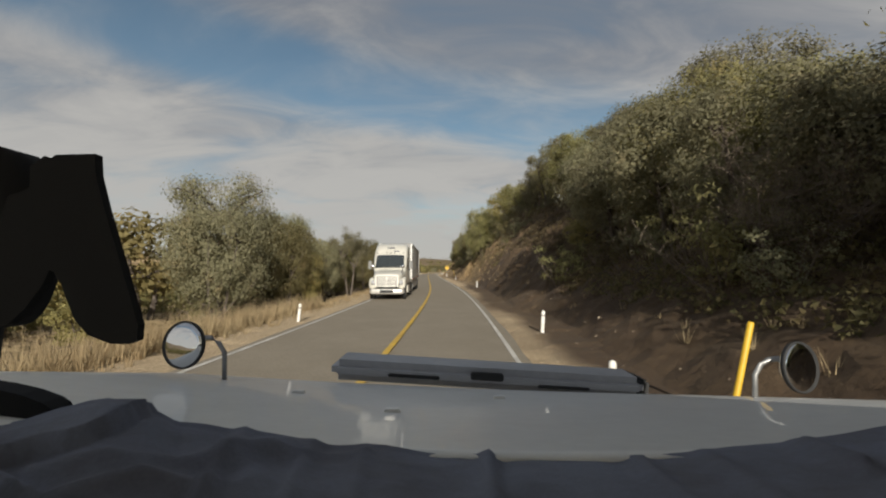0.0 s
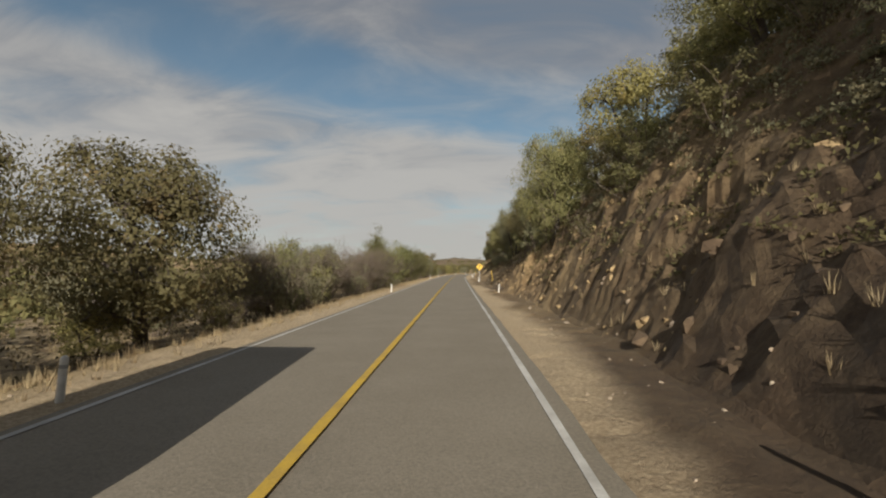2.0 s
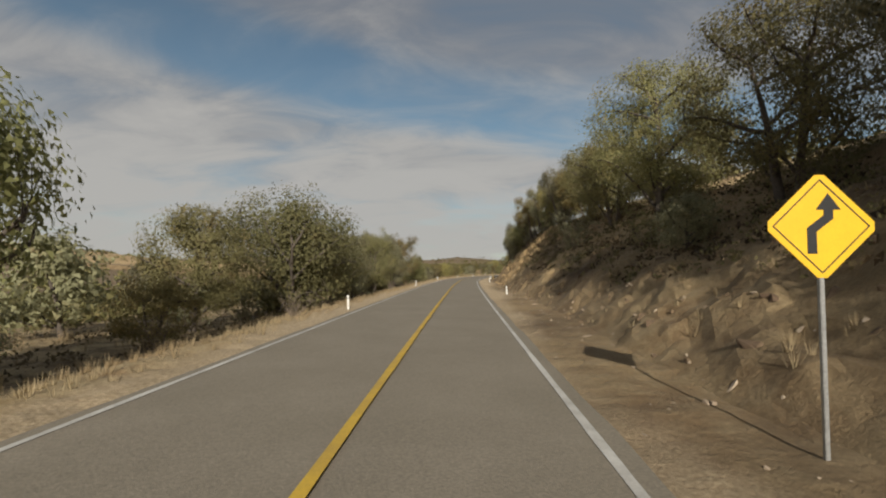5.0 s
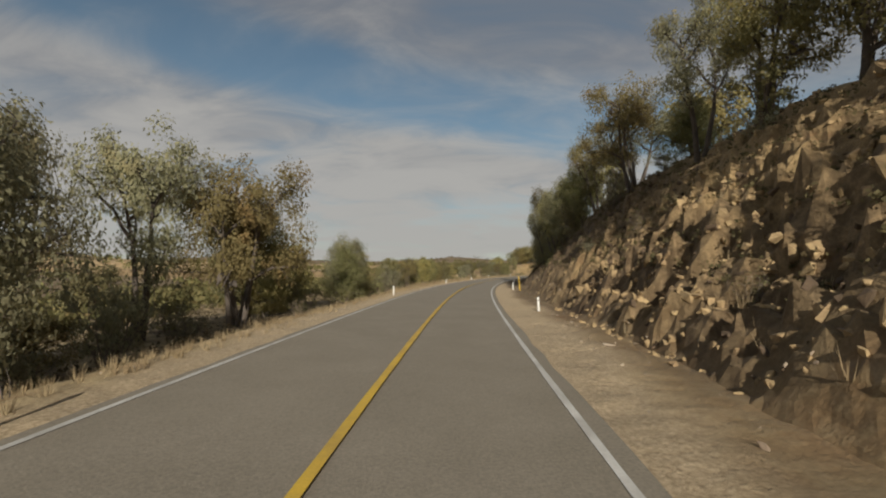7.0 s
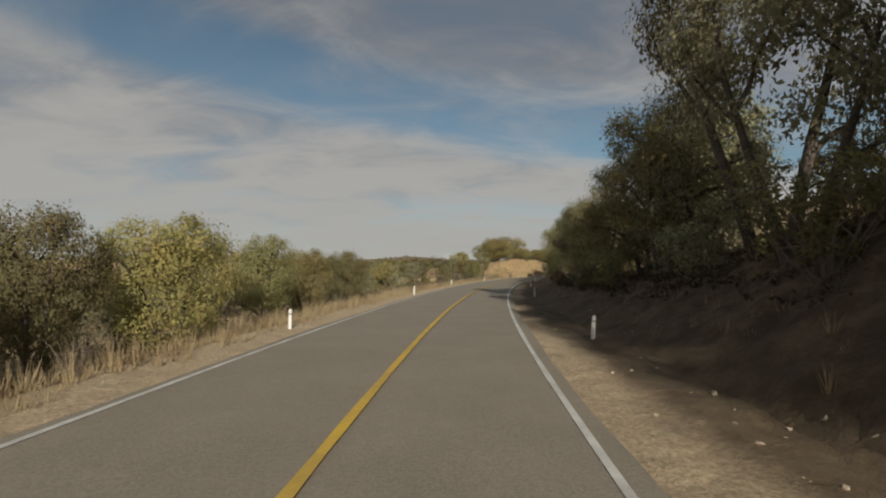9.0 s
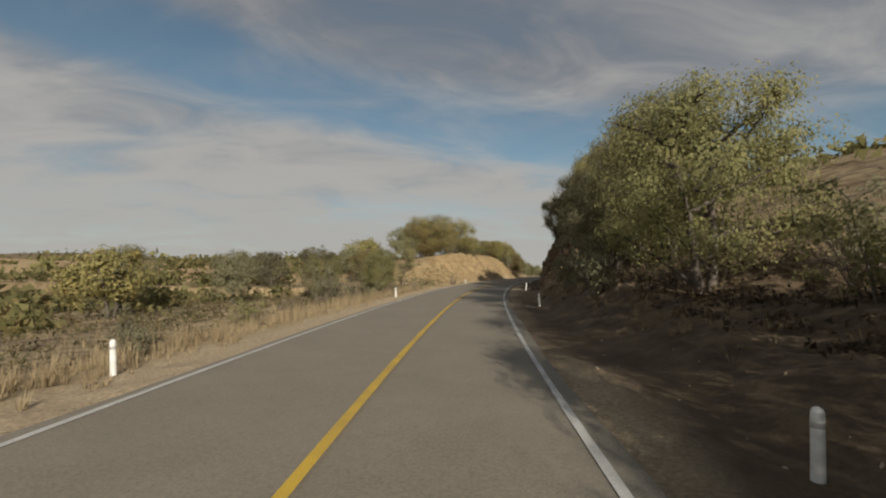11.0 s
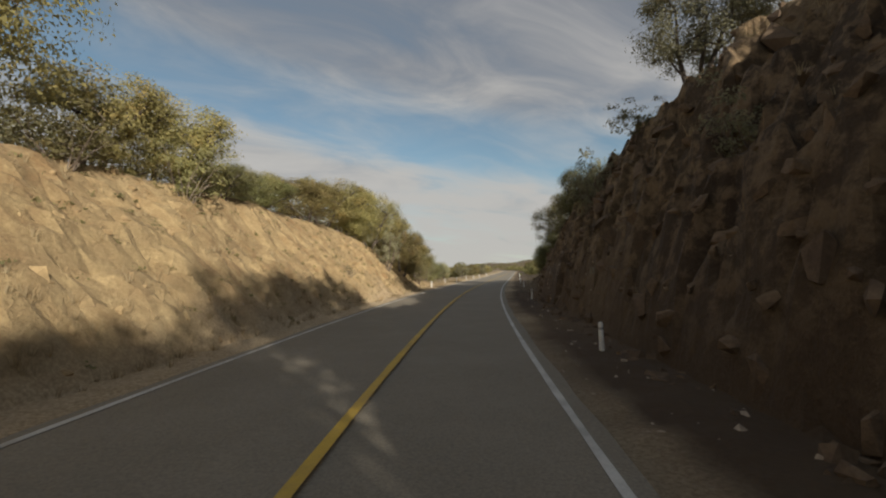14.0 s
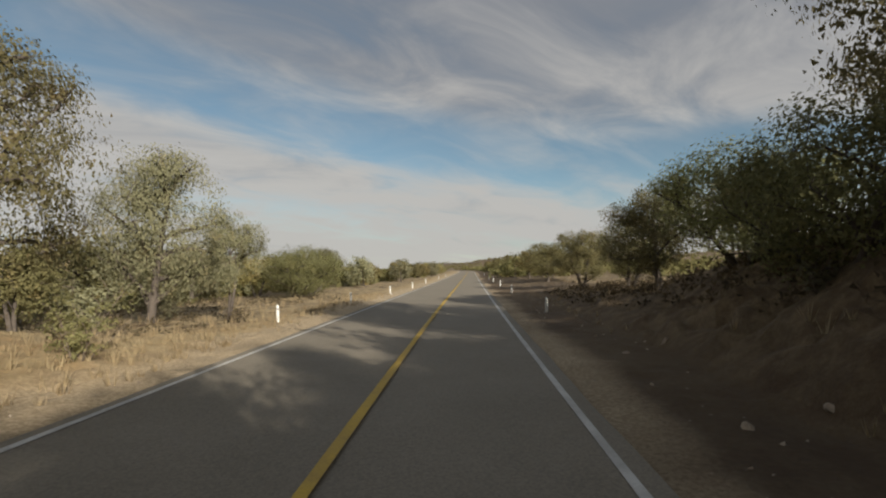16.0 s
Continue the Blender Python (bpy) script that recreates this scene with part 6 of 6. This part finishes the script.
# out-of-view roof, added and made wide to shade the bonnet and cloth
box("unseen_shade_roof", (2.12, 2.2, 0.05), (0, -0.62, 0.42), GREY_PAINT, vehicle, 0.02)
plate("dash_corner", [(-0.853, -0.128), (-0.617, -0.164), (-0.581, -0.172), (-0.550, -0.183), (-0.538, -0.191), (-0.533, -0.201), (-0.538, -0.211), (-0.569, -0.223), (-0.853, -0.254)], 0.645, 0.68, BLACK_PLASTIC, vehicle)
box("dashboard", (1.9, 0.55, 0.34), (0, 0.28, -0.44), BLACK_PLASTIC, vehicle, 0.05)
for x in (-0.86, 0.86):
    for y in (1.25, -1.75):
        wheel((x, y, -EYE_HEIGHT + 0.50), 1 if x > 0 else -1, vehicle)

# the cloth laid over the dashboard, rumpled
cloth_v, cloth_f = [], []
nx_, ny_ = 210, 70
HEM_X = (-0.756, -0.602, -0.556, -0.518, -0.472, -0.449, -0.418, -0.391, -0.380, -0.356, -0.318, -0.280, -0.264, -0.218, -0.172,
         -0.141, -0.080, -0.034, 0.005, 0.043, 0.062, 0.071, 0.166, 0.227, 0.335, 0.419, 0.512, 0.602, 0.781)
HEM_Z = (-0.229, -0.206, -0.198, -0.188, -0.177, -0.173, -0.179, -0.181, -0.187, -0.201, -0.204, -0.211, -0.210, -0.221, -0.229,
         -0.231, -0.230, -0.239, -0.244, -0.243, -0.240, -0.247, -0.247, -0.247, -0.240, -0.230, -0.218, -0.206, -0.183)
# folds as lines of (sideways, upward) slopes seen from the seat, their height, and whether one side lies over the other
FOLDS = (
    (((-1.029, -0.421), (-0.834, -0.377), (-0.755, -0.357), (-0.651, -0.311), (-0.600, -0.289)), 0.016, "step"),
    (((-1.029, -0.394), (-0.920, -0.455), (-0.810, -0.504)), 0.0170, "ridge"),
    (((-0.883, -0.430), (-0.712, -0.394), (-0.554, -0.412), (-0.432, -0.376), (-0.273, -0.363)), 0.0136, "ridge"),
    (((-0.810, -0.467), (-0.639, -0.430), (-0.493, -0.455)), 0.0119, "ridge"),
    (((-0.420, -0.335), (-0.468, -0.394), (-0.529, -0.504)), 0.0102, "ridge"),
    (((-0.273, -0.367), (-0.346, -0.504)), 0.0068, "ridge"),
    (((-0.163, -0.370), (-0.198, -0.504)), 0.0068, "ridge"),
    (((0.095, -0.382), (0.102, -0.430), (0.117, -0.504)), 0.0136, "ridge"),
    (((0.398, -0.391), (0.459, -0.443), (0.544, -0.504)), 0.0102, "ridge"),
    (((0.544, -0.382), (0.617, -0.430), (0.727, -0.491)), 0.0085, "ridge"),
    (((0.739, -0.357), (0.800, -0.382), (0.898, -0.416)), 0.0153, "ridge"))


def fold_height(u, v):
    """Height that the folds add where the cloth lies at the slopes u and v."""
    total = 0.0
    for line, tall, kind in FOLDS:
        best, side = 9.0, 0.0
        for (x0, z0), (x1, z1) in zip(line, line[1:]):
            ex, ez = x1 - x0, z1 - z0
            k = max(0.0, min(1.0, ((u - x0) * ex + (v - z0) * ez) / (ex * ex + ez * ez)))
            r = math.hypot(u - x0 - k * ex, v - z0 - k * ez)
            if r < best:
                best, side = r, ex * (v - z0) - ez * (u - x0)
        if kind == "step":
            total += tall * math.exp(-(best / 0.055) ** 2) if side > 0 else -0.25 * tall * math.exp(-(best / 0.03) ** 2)
        else:
            total += tall * math.exp(-(best / 0.017) ** 2) - 0.35 * tall * math.exp(-(best / 0.05) ** 2)
    return total


for j in range(ny_ + 1):
    for i in range(nx_ + 1):
        u, w = i / nx_, j / ny_
        x = -0.80 + 1.6 * u
        y = 0.20 + (0.63 + 0.004 * math.sin(x * 23) - 0.20) * w
        fall = w ** 0.8
        z = -0.165 * (1 - fall) + float(np.interp(x * 0.63 / y, HEM_X, HEM_Z)) * fall
        n1 = noise.noise(Vector((x * 3.2 - y * 5.0, y * 6.5 + x * 1.6, 0.3)))
        n2 = noise.noise(Vector((x * 7.5 + y * 4.0, y * 9.0 - x * 3.0, 4.1)))
        body = math.sin(math.pi * min(1.0, 0.08 + w)) ** 0.5 if w < 0.97 else 0.2
        left = max(0.0, min(1.0, 0.35 - x * 1.4))
        z += body * ((1 - abs(n1)) ** 5 * 0.010 + (1 - abs(n2)) ** 5 * 0.006) * (0.4 + left)
        z += fold_height(x / y, z / y) * min(1.0, (1 - w) / 0.09) + 0.0012 * noise.noise(Vector((x * 30, y * 30, 2.0)))
        if w > 0.985:
            z -= 0.010
        cloth_v.append((x, y, z))
for j in range(ny_):
    for i in range(nx_):
        q = j * (nx_ + 1) + i
        cloth_f.append((q, q + 1, q + nx_ + 2, q + nx_ + 1))
cloth = mesh_object("dashboard_cloth", cloth_v, cloth_f, CLOTH, None, True)
cloth.matrix_basis = CAB
solid = cloth.modifiers.new("thickness", "SOLIDIFY")
solid.thickness, solid.offset = 0.004, -1
tagged(cloth, "rumpled dark grey cloth spread over the dashboard", "cloth")

holder = tagged(new("mirror_holder"), "matt black rear-view mirror housing on a stalk", "mirror")
holder.matrix_basis = CAB
SIDE = [(-0.2696, 0.0677), (-0.2605, 0.0743), (-0.2561, 0.0728), (-0.2532, 0.0750), (-0.2276, 0.0757), (-0.2265, 0.0618),
         (-0.2202, 0.0391), (-0.2118, 0.0135), (-0.2020, -0.0176), (-0.1961, -0.0359), (-0.1968, -0.0457), (-0.2020, -0.0479),
         (-0.2137, -0.0476), (-0.2283, -0.0421), (-0.2371, -0.0326), (-0.2466, -0.0102), (-0.2517, -0.0011), (-0.2546, -0.0004),
         (-0.2590, -0.0102), (-0.2693, -0.0249), (-0.2795, -0.0348), (-0.2868, -0.0377), (-0.2912, -0.0304), (-0.2912, 0.0209),
         (-0.2832, 0.0483), (-0.2744, 0.0509), (-0.2696, 0.0538)]
plate("housing", SIDE, 0.300, 0.307, BLACK_PLASTIC, holder)
knob = lathe("knob", [(-0.02, 0.03), (-0.015, 0.062), (0.015, 0.062), (0.02, 0.03)], BLACK_PLASTIC, holder, 24)
knob.matrix_basis = Matrix.Translation((-0.302, 0.32, 0.022)) @ Matrix.Diagonal((0.45, 1, 1, 1)) @ pose(0, 0, 0, 0, 0, 90)
rod("stalk", [(-0.32, 0.32, 0.02), (-0.34, 0.33, -0.10), (-0.36, 0.34, -0.24)], 0.018, BLACK_PLASTIC, holder, 10)
